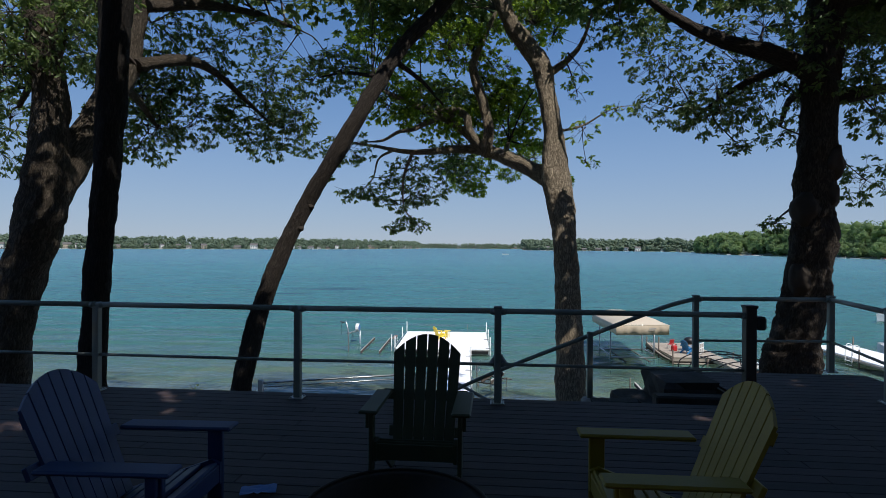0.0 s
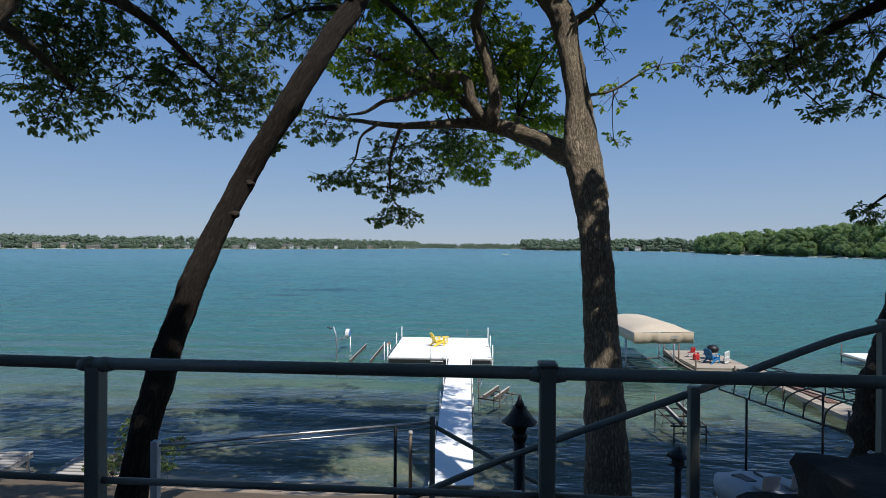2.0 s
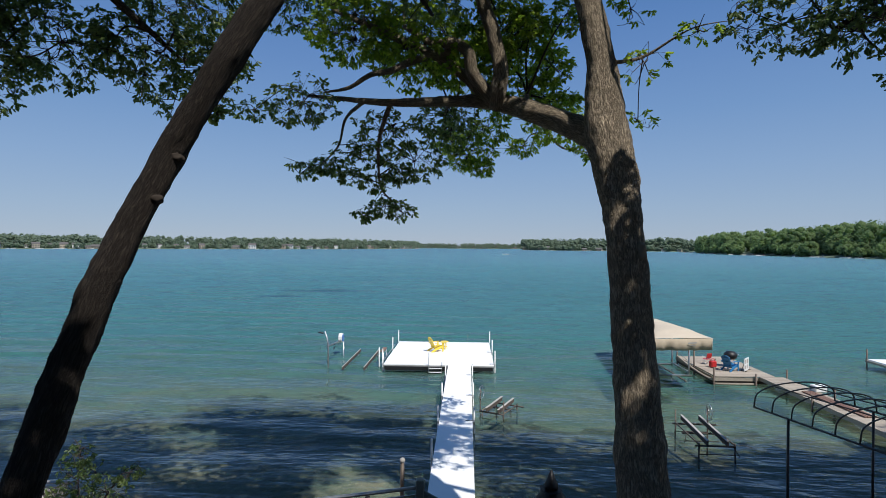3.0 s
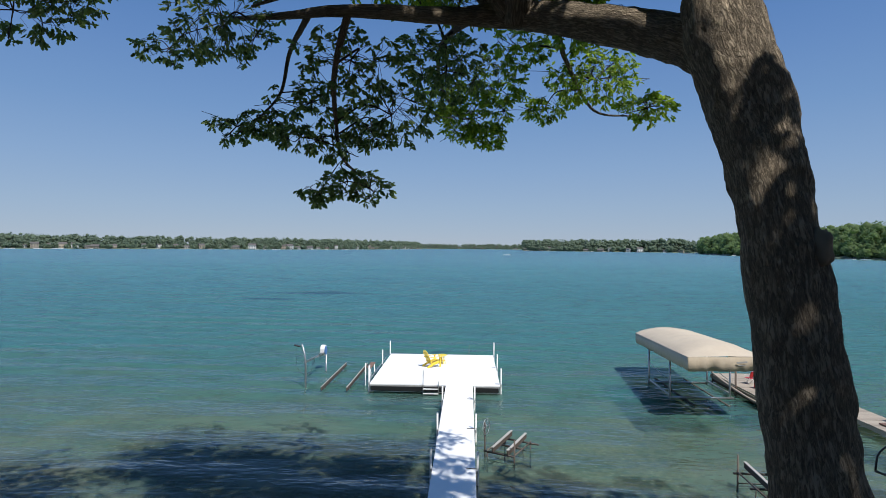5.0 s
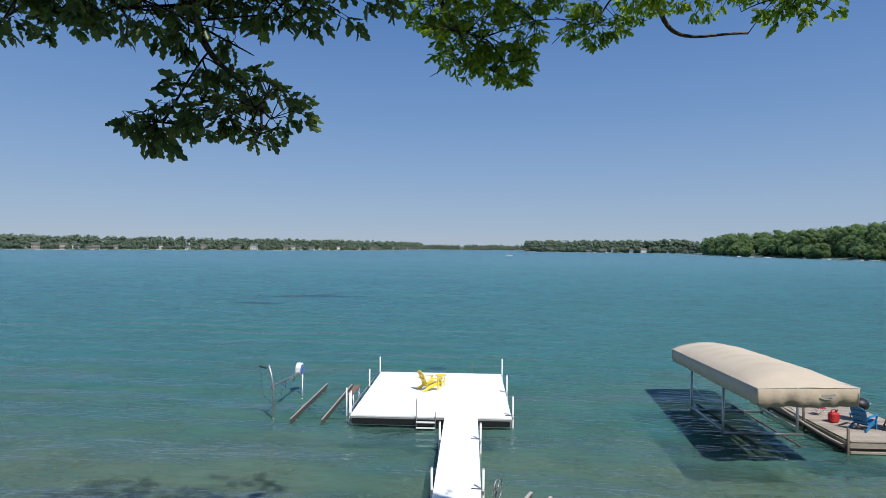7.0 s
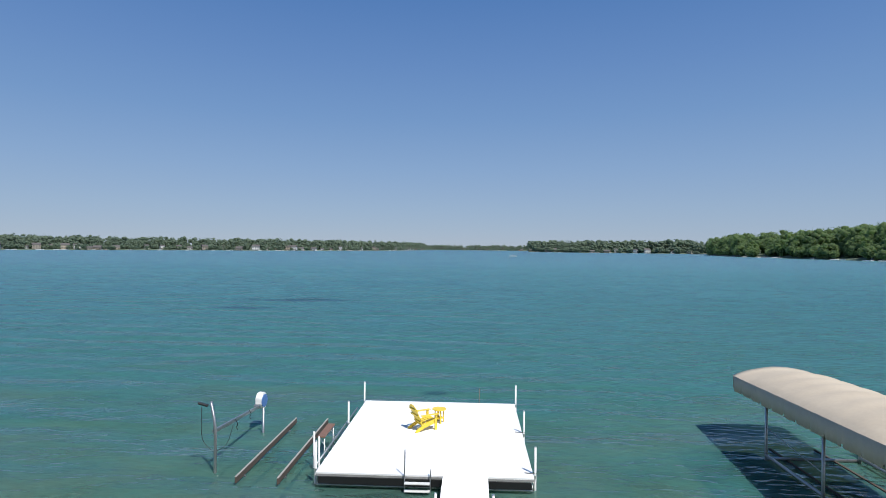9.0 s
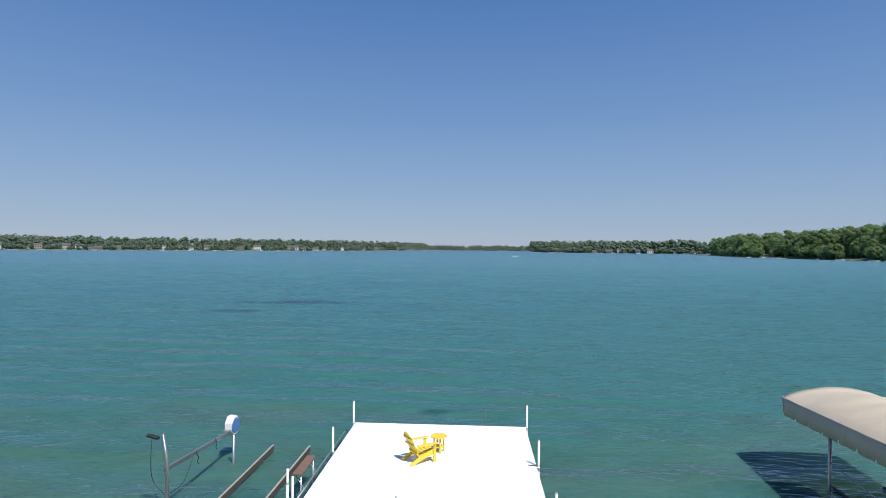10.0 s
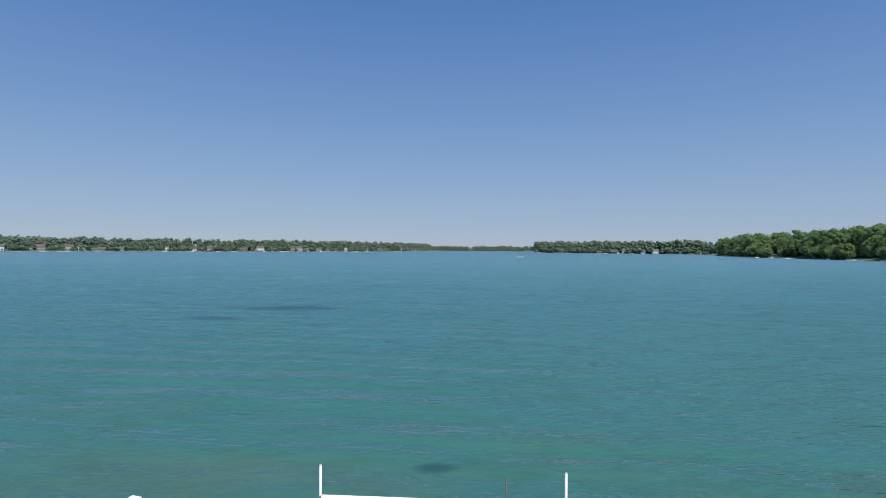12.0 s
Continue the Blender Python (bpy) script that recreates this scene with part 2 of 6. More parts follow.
def ground_material():
    m = bpy.data.materials.new("bank_and_lake_bed")
    m.use_nodes = True
    t = m.node_tree
    n, ln = t.nodes, t.links
    b = n["Principled BSDF"]
    b.inputs["Roughness"].default_value = 0.95
    co = n.new("ShaderNodeTexCoord")
    sx = n.new("ShaderNodeSeparateXYZ")
    ln.new(co.outputs["Object"], sx.inputs[0])
    big = n.new("ShaderNodeTexNoise")
    big.inputs["Scale"].default_value = 0.35
    big.inputs["Detail"].default_value = 6
    fine = n.new("ShaderNodeTexNoise")
    fine.inputs["Scale"].default_value = 5
    fine.inputs["Detail"].default_value = 8
    ln.new(co.outputs["Object"], big.inputs["Vector"])
    ln.new(co.outputs["Object"], fine.inputs["Vector"])
    # leaf litter and soil on the bank, sand at the water, pale sand with green weed on the bed
    soil = n.new("ShaderNodeValToRGB")
    soil.color_ramp.elements[0].color = (0.055, 0.038, 0.024, 1)
    soil.color_ramp.elements[1].color = (0.17, 0.12, 0.075, 1)
    ln.new(fine.outputs["Fac"], soil.inputs[0])
    sand = n.new("ShaderNodeValToRGB")
    sand.color_ramp.elements[0].color = (0.30, 0.22, 0.15, 1)
    sand.color_ramp.elements[1].color = (0.48, 0.37, 0.27, 1)
    ln.new(fine.outputs["Fac"], sand.inputs[0])
    bed = n.new("ShaderNodeValToRGB")
    bed.color_ramp.elements[0].position = 0.36
    bed.color_ramp.elements[1].position = 0.62
    bed.color_ramp.elements[0].color = (0.044, 0.074, 0.040, 1)
    bed.color_ramp.elements[1].color = (0.205, 0.200, 0.155, 1)
    mixn = n.new("ShaderNodeMath")
    mixn.operation = "MULTIPLY_ADD"
    mixn.inputs[1].default_value = 0.45
    ln.new(fine.outputs["Fac"], mixn.inputs[0])
    sc = n.new("ShaderNodeMath")
    sc.operation = "MULTIPLY"
    sc.inputs[1].default_value = 0.55
    ln.new(big.outputs["Fac"], sc.inputs[0])
    ln.new(sc.outputs[0], mixn.inputs[2])
    ln.new(mixn.outputs[0], bed.inputs[0])
    # small pale specks scattered over the bed
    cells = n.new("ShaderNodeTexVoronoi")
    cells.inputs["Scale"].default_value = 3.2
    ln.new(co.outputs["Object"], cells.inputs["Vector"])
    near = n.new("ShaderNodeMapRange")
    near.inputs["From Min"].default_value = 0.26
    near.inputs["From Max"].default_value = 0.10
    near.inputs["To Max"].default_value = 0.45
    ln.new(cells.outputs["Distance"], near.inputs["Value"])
    pale_specks = n.new("ShaderNodeMix")
    pale_specks.data_type = "RGBA"
    pale_specks.inputs["B"].default_value = (0.42, 0.40, 0.33, 1)
    ln.new(near.outputs[0], pale_specks.inputs["Factor"])
    ln.new(bed.outputs[0], pale_specks.inputs["A"])
    zj = n.new("ShaderNodeMath")
    zj.operation = "MULTIPLY_ADD"
    zj.inputs[1].default_value = 0.5
    ln.new(big.outputs["Fac"], zj.inputs[0])
    ln.new(sx.outputs["Z"], zj.inputs[2])
    r1 = n.new("ShaderNodeMapRange")
    r1.inputs["From Min"].default_value = 0.75
    r1.inputs["From Max"].default_value = 1.1
    ln.new(zj.outputs[0], r1.inputs["Value"])
    r2 = n.new("ShaderNodeMapRange")
    r2.inputs["From Min"].default_value = 0.1
    r2.inputs["From Max"].default_value = 0.3
    ln.new(zj.outputs[0], r2.inputs["Value"])
    a = n.new("ShaderNodeMix")
    a.data_type = "RGBA"
    ln.new(r2.outputs[0], a.inputs["Factor"])
    ln.new(pale_specks.outputs["Result"], a.inputs["A"])
    ln.new(sand.outputs[0], a.inputs["B"])
    c = n.new("ShaderNodeMix")
    c.data_type = "RGBA"
    ln.new(r1.outputs[0], c.inputs["Factor"])
    ln.new(a.outputs["Result"], c.inputs["A"])
    ln.new(soil.outputs[0], c.inputs["B"])
    ln.new(c.outputs["Result"], b.inputs["Base Color"])
    bp = n.new("ShaderNodeBump")
    bp.inputs["Strength"].default_value = 0.6
    bp.inputs["Distance"].default_value = 0.06
    ln.new(fine.outputs["Fac"], bp.inputs["Height"])
    ln.new(bp.outputs[0], b.inputs["Normal"])
    return m


def water_material():
    """Clear in the shallows, turbid teal further out, glossy ripples on top."""
    m = bpy.data.materials.new("lake_water")
    m.use_nodes = True
    t = m.node_tree
    n, ln = t.nodes, t.links
    n.remove(n["Principled BSDF"])
    co = n.new("ShaderNodeTexCoord")
    sx = n.new("ShaderNodeSeparateXYZ")
    ln.new(co.outputs["Object"], sx.inputs[0])

    def ripple(scale, stretch, turn, detail):
        mp = n.new("ShaderNodeMapping")
        mp.inputs["Scale"].default_value = stretch
        mp.inputs["Rotation"].default_value = (0, 0, radians(turn))
        ln.new(co.outputs["Object"], mp.inputs[0])
        x = n.new("ShaderNodeTexNoise")
        x.inputs["Scale"].default_value = scale
        x.inputs["Detail"].default_value = detail
        x.inputs["Roughness"].default_value = 0.55
        ln.new(mp.outputs[0], x.inputs["Vector"])
        return x.outputs["Fac"]

    small = ripple(0.85, (0.40, 1.0, 1), -6, 3)
    slant = ripple(1.7, (0.4, 1.15, 1), 24, 2)
    tiny = ripple(4.2, (0.5, 1.0, 1), 10, 2)
    patch = ripple(0.012, (1.0, 2.2, 1), 5, 4)
    wobble = ripple(0.10, (0.45, 1.0, 1), 0, 2)
    calm = ripple(0.045, (0.6, 1.5, 1), 0, 3)

    def calc(op, a, b=None, c=None):
        x = n.new("ShaderNodeMath")
        x.operation = op
        for slot, v in enumerate((a, b, c)):
            if v is None:
                continue
            if isinstance(v, (int, float)):
                x.inputs[slot].default_value = v
            else:
                ln.new(v, x.inputs[slot])
        return x.outputs[0]

    def ramp_between(v, lo, hi):
        x = n.new("ShaderNodeMapRange")
        x.inputs["From Min"].default_value = lo
        x.inputs["From Max"].default_value = hi
        ln.new(v, x.inputs["Value"])
        return x.outputs[0]

    # two trains of low swell from passing boats, strongest off to the west, and wind wavelets that slant to the east
    phase = calc("MULTIPLY_ADD", wobble, 7.0, calc("MULTIPLY_ADD", sx.outputs["X"], 0.10, sx.outputs["Y"]))
    swell = calc("SINE", calc("MULTIPLY", phase, math.tau / 3.1))
    phase2 = calc("MULTIPLY_ADD", wobble, -6.0, calc("MULTIPLY_ADD", sx.outputs["X"], -0.14, sx.outputs["Y"]))
    swell = calc("MULTIPLY_ADD", calc("SINE", calc("MULTIPLY", phase2, math.tau / 5.2)), 0.8, swell)
    east = ramp_between(sx.outputs["X"], -2, 14)
    gate = calc("MULTIPLY", ramp_between(calm, 0.30, 0.55), calc("SUBTRACT", 1.0, calc("MULTIPLY", east, 0.75)))
    gate = calc("MAXIMUM", gate, 0.12)
    height = calc("MULTIPLY", calc("MULTIPLY", swell, gate), 0.080)
    height = calc("MULTIPLY_ADD", small, 0.230, height)
    height = calc("MULTIPLY_ADD", calc("MULTIPLY", slant, calc("MULTIPLY_ADD", east, 0.75, 0.25)), 0.210, height)
    height = calc("MULTIPLY_ADD", tiny, 0.036, height)
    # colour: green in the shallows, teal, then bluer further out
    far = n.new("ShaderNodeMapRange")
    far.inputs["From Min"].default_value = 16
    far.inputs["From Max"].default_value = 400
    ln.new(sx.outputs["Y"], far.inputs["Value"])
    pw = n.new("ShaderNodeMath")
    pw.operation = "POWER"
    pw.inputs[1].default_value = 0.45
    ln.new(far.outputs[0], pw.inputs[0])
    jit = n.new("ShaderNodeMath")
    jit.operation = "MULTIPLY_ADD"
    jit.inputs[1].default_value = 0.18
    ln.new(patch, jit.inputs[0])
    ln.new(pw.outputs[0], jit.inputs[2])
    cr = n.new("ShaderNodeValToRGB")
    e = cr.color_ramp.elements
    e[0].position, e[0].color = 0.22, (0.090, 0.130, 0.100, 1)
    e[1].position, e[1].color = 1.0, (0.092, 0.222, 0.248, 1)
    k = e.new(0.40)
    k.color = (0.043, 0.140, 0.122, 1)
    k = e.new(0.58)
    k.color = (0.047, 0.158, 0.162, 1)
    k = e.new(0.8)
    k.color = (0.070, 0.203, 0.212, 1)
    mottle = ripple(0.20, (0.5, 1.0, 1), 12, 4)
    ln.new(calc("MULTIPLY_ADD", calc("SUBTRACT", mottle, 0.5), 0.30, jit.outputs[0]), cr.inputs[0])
    # dark patches in the water colour, with a ragged outline
    def dark_patch(x, y, rx, ry):
        dx = calc("DIVIDE", calc("SUBTRACT", sx.outputs["X"], x), rx)
        dy = calc("DIVIDE", calc("SUBTRACT", sx.outputs["Y"], y), ry)
        d = calc("SQRT", calc("ADD", calc("MULTIPLY", dx, dx), calc("MULTIPLY", dy, dy)))
        d = calc("MULTIPLY_ADD", calc("SUBTRACT", ragged, 0.5), 2.2, d)
        return calc("MAXIMUM", calc("MINIMUM", calc("MULTIPLY", calc("SUBTRACT", 1.1, d), 1.6), 1.0), 0.0)

    ragged = ripple(0.22, (0.6, 1.4, 1), 0, 4)
    dark_patches = calc("MAXIMUM", calc("MAXIMUM", dark_patch(-20, 88, 7, 3), dark_patch(-23.7, 78, 3.5, 1.2)), dark_patch(-0.4, 43.5, 0.8, 0.5))
    dark = n.new("ShaderNodeMix")
    dark.data_type = "RGBA"
    dark.inputs["B"].default_value = (0.020, 0.060, 0.075, 1)
    ln.new(calc("MULTIPLY", dark_patches, 0.75), dark.inputs["Factor"])
    ln.new(cr.outputs[0], dark.inputs["A"])
    di = n.new("ShaderNodeBsdfPrincipled")
    di.subsurface_method = "BURLEY"
    di.inputs["Roughness"].default_value = 1.0
    di.inputs["Specular IOR Level"].default_value = 0.0
    di.inputs["Subsurface Weight"].default_value = 0.4
    di.inputs["Subsurface Radius"].default_value = (0.6, 1.0, 1.0)
    di.inputs["Subsurface Scale"].default_value = 0.5
    ln.new(dark.outputs["Result"], di.inputs["Base Color"])
    tr = n.new("ShaderNodeBsdfTransparent")
    # deeper water takes out the red first
    deep = n.new("ShaderNodeMix")
    deep.data_type = "RGBA"
    deep.inputs["A"].default_value = (0.86, 0.87, 0.76, 1)
    deep.inputs["B"].default_value = (0.30, 0.66, 0.58, 1)
    ln.new(ramp_between(sx.outputs["Y"], 17, 40), deep.inputs["Factor"])
    ln.new(deep.outputs["Result"], tr.inputs["Color"])
    tb = n.new("ShaderNodeMapRange")
    tb.inputs["From Min"].default_value = 14
    tb.inputs["From Max"].default_value = 46
    tb.inputs["To Min"].default_value = 0.30
    tb.inputs["To Max"].default_value = 1.0
    ln.new(sx.outputs["Y"], tb.inputs["Value"])
    body = n.new("ShaderNodeMixShader")
    # turbid and clear patches let the mottled bed show unevenly
    blot = ripple(0.45, (0.7, 1.1, 1), 20, 4)
    ln.new(calc("MINIMUM", calc("MULTIPLY_ADD", calc("SUBTRACT", blot, 0.5), 1.1, tb.outputs[0]), 1.0), body.inputs[0])
    ln.new(tr.outputs[0], body.inputs[1])
    ln.new(di.outputs[0], body.inputs[2])
    bp = n.new("ShaderNodeBump")
    bp.inputs["Strength"].default_value = 1.0
    bp.inputs["Distance"].default_value = 1.0
    ln.new(height, bp.inputs["Height"])
    ln.new(bp.outputs[0], di.inputs["Normal"])
    # the wave faces that a low eye over the lake sees lean towards the shore
    def wave_faces(tilt):
        lean = n.new("ShaderNodeCombineXYZ")
        lean.inputs[1].default_value = -math.sin(tilt)
        lean.inputs[2].default_value = math.cos(tilt)
        x = n.new("ShaderNodeBump")
        x.inputs["Strength"].default_value = 1.0
        x.inputs["Distance"].default_value = 1.0
        ln.new(height, x.inputs["Height"])
        ln.new(lean.outputs[0], x.inputs["Normal"])
        return x.outputs[0]

    gl = n.new("ShaderNodeBsdfGlossy")
    rg = n.new("ShaderNodeMapRange")
    rg.inputs["From Min"].default_value = 40
    rg.inputs["From Max"].default_value = 420
    rg.inputs["To Min"].default_value = 0.12
    rg.inputs["To Max"].default_value = 0.26
    ln.new(sx.outputs["Y"], rg.inputs["Value"])
    ln.new(rg.outputs[0], gl.inputs["Roughness"])
    ln.new(wave_faces(0.18), gl.inputs["Normal"])
    fr = n.new("ShaderNodeFresnel")
    fr.inputs["IOR"].default_value = 1.33
    ln.new(wave_faces(0.065), fr.inputs["Normal"])
    top = n.new("ShaderNodeMapRange")
    top.inputs["From Min"].default_value = 20
    top.inputs["From Max"].default_value = 260
    top.inputs["To Min"].default_value = 0.38
    top.inputs["To Max"].default_value = 0.58
    ln.new(sx.outputs["Y"], top.inputs["Value"])
    mx = n.new("ShaderNodeMixShader")
    ln.new(calc("MINIMUM", fr.outputs[0], top.outputs[0]), mx.inputs[0])
    ln.new(body.outputs[0], mx.inputs[1])
    ln.new(gl.outputs[0], mx.inputs[2])
    ln.new(mx.outputs[0], n["Material Output"].inputs[0])
    return m


M_GROUND = ground_material()
M_WATER = water_material()

# ---------------------------------------------------------------- mesh helpers
def part(name, bm, mat, parent=None, label="", smooth=False):
    me = bpy.data.meshes.new(name)
    bm.to_mesh(me)
    bm.free()
    me.materials.append(mat)
    if smooth:
        me.shade_smooth()
    ob = new(name, me)
    if parent:
        ob.parent = parent
    if label:
        ob["label"] = label
    return ob


def thing(name, label, category, group="", kind="", at=None):
    ob = new(name)
    ob.empty_display_size = 0.1
    if at is not None:
        ob.matrix_basis = at
    return tagged(ob, label, category, group, kind)


def box(bm, c, s, turn=None, bevel=0.0):
    """A block with centre c and sizes s, turned by a matrix about its centre."""
    m = Matrix.Translation(c) @ (turn or Matrix()) @ Matrix.Diagonal((*s, 1))
    made = bmesh.ops.create_cube(bm, size=1, matrix=m)["verts"]
    if bevel:
        edges = list({e for v in made for e in v.link_edges})
        bmesh.ops.bevel(bm, geom=edges, offset=bevel, segments=1, affect="EDGES", profile=0.5)
    return bm


def block(c, s, turn=None, bevel=0.0):
    return box(bmesh.new(), c, s, turn, bevel)


def smooth_line(pts, steps):
    """Catmull-Rom through points of any length (place and radius)."""
    p = np.array(pts, float)
    p = np.vstack([2 * p[0] - p[1], p, 2 * p[-1] - p[-2]])
    out = []
    for i in range(1, len(p) - 2):
        for k in range(steps):
            u = k / steps
            out.append(0.5 * (2 * p[i] + (p[i + 1] - p[i - 1]) * u + (2 * p[i - 1] - 5 * p[i] + 4 * p[i + 1] - p[i + 2]) * u * u + (3 * p[i] - p[i - 1] - 3 * p[i + 1] + p[i + 2]) * u ** 3))
    out.append(p[-2])
    return np.array(out)


def tube(bm, pts, sides=8, rough=0.0, seed=0.0, cap=True):
    """A round bar through rows of x, y, z, radius."""
    pts = np.array(pts, float)
    uvl = bm.loops.layers.uv.verify()
    rings = []
    side = None
    for i, row in enumerate(pts):
        a = Vector(pts[max(i - 1, 0)][:3])
        b = Vector(pts[min(i + 1, len(pts) - 1)][:3])
        t = (b - a).normalized()
        if side is None:
            side = t.orthogonal().normalized()
        side = (side - t * side.dot(t)).normalized()
        up = t.cross(side)
        c = Vector(row[:3])
        ring = []
        for k in range(sides):
            w = 2 * math.pi * k / sides
            d = side * math.cos(w) + up * math.sin(w)
            r = row[3]
            if rough:
                q = c * 1.1 + d * 0.55 + Vector((seed, 0, 0))
                r *= 1 + rough * (noise.noise(q * 1.6) * 0.8 + noise.noise(q * 4.5) * 0.45 + noise.noise(q * 11) * 0.22)
            ring.append(bm.verts.new(c + d * r))
        rings.append(ring)
    run = 0.0
    for i in range(len(rings) - 1):
        step = float(np.linalg.norm(pts[i + 1][:3] - pts[i][:3]))
        for k in range(sides):
            j = (k + 1) % sides
            f = bm.faces.new((rings[i][k], rings[i][j], rings[i + 1][j], rings[i + 1][k]))
            f.smooth = True
            us = (k / sides, (k + 1) / sides, (k + 1) / sides, k / sides)
            vs = (run, run, run + step, run + step)
            for lp, u, v in zip(f.loops, us, vs):
                lp[uvl].uv = (u, v)
        run += step
    if cap and sides > 3:
        bm.faces.new(list(reversed(rings[0])))
        bm.faces.new(rings[-1])
    return bm


def rod(p, q, r, sides=10, bm=None):
    return tube(bm or bmesh.new(), [(*p, r), (*q, r)], sides)


def bent(pts, r, sides=10, steps=6):
    return tube(bmesh.new(), smooth_line([(*p, r) for p in pts], steps), sides)


def span(p, q):
    """Turn that lays the local x axis along the way from p to q."""
    return (Vector(q) - Vector(p)).to_track_quat("X", "Z").to_matrix().to_4x4()


def beam(p, q, w, h, bevel=0.004):
    p, q = Vector(p), Vector(q)
    return block((p + q) / 2, ((q - p).length, w, h), span(p, q), bevel)


def sheet(name, verts, faces, mat, smooth=True):
    me = bpy.data.meshes.new(name)
    me.from_pydata(verts, [], faces)
    me.materials.append(mat)
    if smooth:
        me.shade_smooth()
    return new(name, me)


def grid_sheet(name, xs, ys, height, mat):
    verts = [(x, y, height(x, y)) for y in ys for x in xs]
    w = len(xs)
    faces = [(j * w + i, j * w + i + 1, (j + 1) * w + i + 1, (j + 1) * w + i) for j in range(len(ys) - 1) for i in range(w - 1)]
    return sheet(name, verts, faces, mat)

# ---------------------------------------------------------------- ground and water
PROFILE_Y = [-60, -12, 2.6, 4.2, 6, 9, 11.5, 13.2, 14.8, 16.0, 17.2, 22, 30, 42, 60, 120, 400]
PROFILE_Z = [7.0, 5.1, 4.7, 4.3, 3.5, 2.7, 1.9, 1.1, 0.45, 0.06, -0.14, -0.42, -0.85, -1.4, -2.4, -4.5, -8]


def bank(x, y):
    z = float(np.interp(y - 0.10 * max(-x - 4, 0) * (y > 8), PROFILE_Y, PROFILE_Z))
    if -60 < y < 60:
        z += 0.10 * noise.noise(Vector((x * 0.4, y * 0.4, 0))) + 0.03 * noise.noise(Vector((x * 1.7, y * 1.7, 3)))
    return z


def steps_out(a, b, near, grow):
    out, s = [a], near
    while out[-1] < b:
        out.append(out[-1] + s)
        s *= grow
    return out


XS = steps_out(0, 26, 0.5, 1.0)
XS += steps_out(XS[-1] + 0.8, 2200, 0.9, 1.12)
XS = [-v for v in reversed(XS[1:])] + XS
YS = [-60, -40, -25, -18, -12, -8, -4, -1] + steps_out(1, 30, 0.45, 1.0)
YS += steps_out(YS[-1] + 0.8, 2600, 0.9, 1.1)
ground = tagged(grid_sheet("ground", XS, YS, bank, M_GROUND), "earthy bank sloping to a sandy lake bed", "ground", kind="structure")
WX = [-4500, -1200, -300, -80, -30, 0, 30, 80, 300, 1200, 4500]
WY = [14.0, 20, 40, 80, 200, 800, 2400, 4600]
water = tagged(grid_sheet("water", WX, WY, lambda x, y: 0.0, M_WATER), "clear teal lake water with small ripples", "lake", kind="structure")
water.visible_shadow = False

# ---------------------------------------------------------------- deck with rails
DZ = 5.40
DU = Vector((0.9990, -0.0440, 0))
DV = Vector((0.0440, 0.9990, 0))
D0 = Vector((1.93, 2.93, DZ))
DTURN = Matrix.Rotation(math.atan2(DU.y, DU.x), 4, "Z")


def on_deck(u, v, z=0.0):
    return D0 + DU * u + DV * v + Vector((0, 0, z))


deck = thing("deck_floor", "dark stained wooden deck boards in shade", "deck", kind="structure")
board_meshes = {}


def deck_board(u0, u1, v, name="board"):
    key = round(u1 - u0, 2)
    if key not in board_meshes:
        bm = block((0, 0, 0), (u1 - u0, 0.136, 0.035), None, 0.004)
        me = bpy.data.meshes.new("board")
        bm.to_mesh(me)
        bm.free()
        me.materials.append(M_DECK)
        board_meshes[key] = me
    ob = new(name, board_meshes[key])
    ob.parent = deck
    ob.matrix_basis = Matrix.Translation(on_deck((u0 + u1) / 2, v, -0.0175)) @ DTURN


for i in range(60):
    v = 0.10 - i * 0.143
    cut = -3.0 + 1.1 * (i % 3)
    deck_board(-11.5, cut - 0.002, v)
    deck_board(cut + 0.002, 3.2 - (i % 2) * 0.8, v)
    deck_board(3.204 - (i % 2) * 0.8, 9.5, v)
for i in range(12):
    deck_board(2.75, 4.95, 0.243 + i * 0.143)
part("rim_board", beam(on_deck(-11.5, 0.19, -0.13), on_deck(2.7, 0.19, -0.13), 0.035, 0.22), M_DECK, deck)
part("rim_board", beam(on_deck(2.72, 1.93, -0.13), on_deck(4.97, 1.93, -0.13), 0.035, 0.22), M_DECK, deck)
part("rim_board", beam(on_deck(2.72, 0.2, -0.13), on_deck(2.72, 1.93, -0.13), 0.035, 0.22), M_DECK, deck)
for u in (-10, -6, -2, 2, 6):
    for v in (0.0, -4.0):
        p = on_deck(u, v)
        part("pier", beam((p.x, p.y, DZ - 0.24), (p.x, p.y, bank(p.x, p.y) - 0.2), 0.14, 0.14), M_DECK, deck)


def rail_post(p, top, capped=True, mat=M_RAIL, foot=True, w=0.075):
    """Square railing post with a cap and a foot plate."""
    ob = thing("railing_post", "grey-green square railing post bolted to the deck", "railing", "deck railing posts")
    ob.matrix_basis = Matrix.Translation(p) @ DTURN
    part("post", block((0, 0, (top) / 2), (w, w, top), None, 0.006), mat, ob)
    if capped:
        part("cap", block((0, 0, top + 0.012), (w + 0.016, w + 0.016, 0.024), None, 0.008), mat, ob)
    if foot:
        part("foot_plate", block((0, 0, 0.006), (0.15, 0.15, 0.012), None, 0.003), M_GALV, ob, "pale steel foot plate")
        for dx in (-0.055, 0.055):
            for dy in (-0.055, 0.055):
                part("bolt", rod((dx, dy, 0.012), (dx, dy, 0.024), 0.009, 6), M_GALV, ob)
    return ob


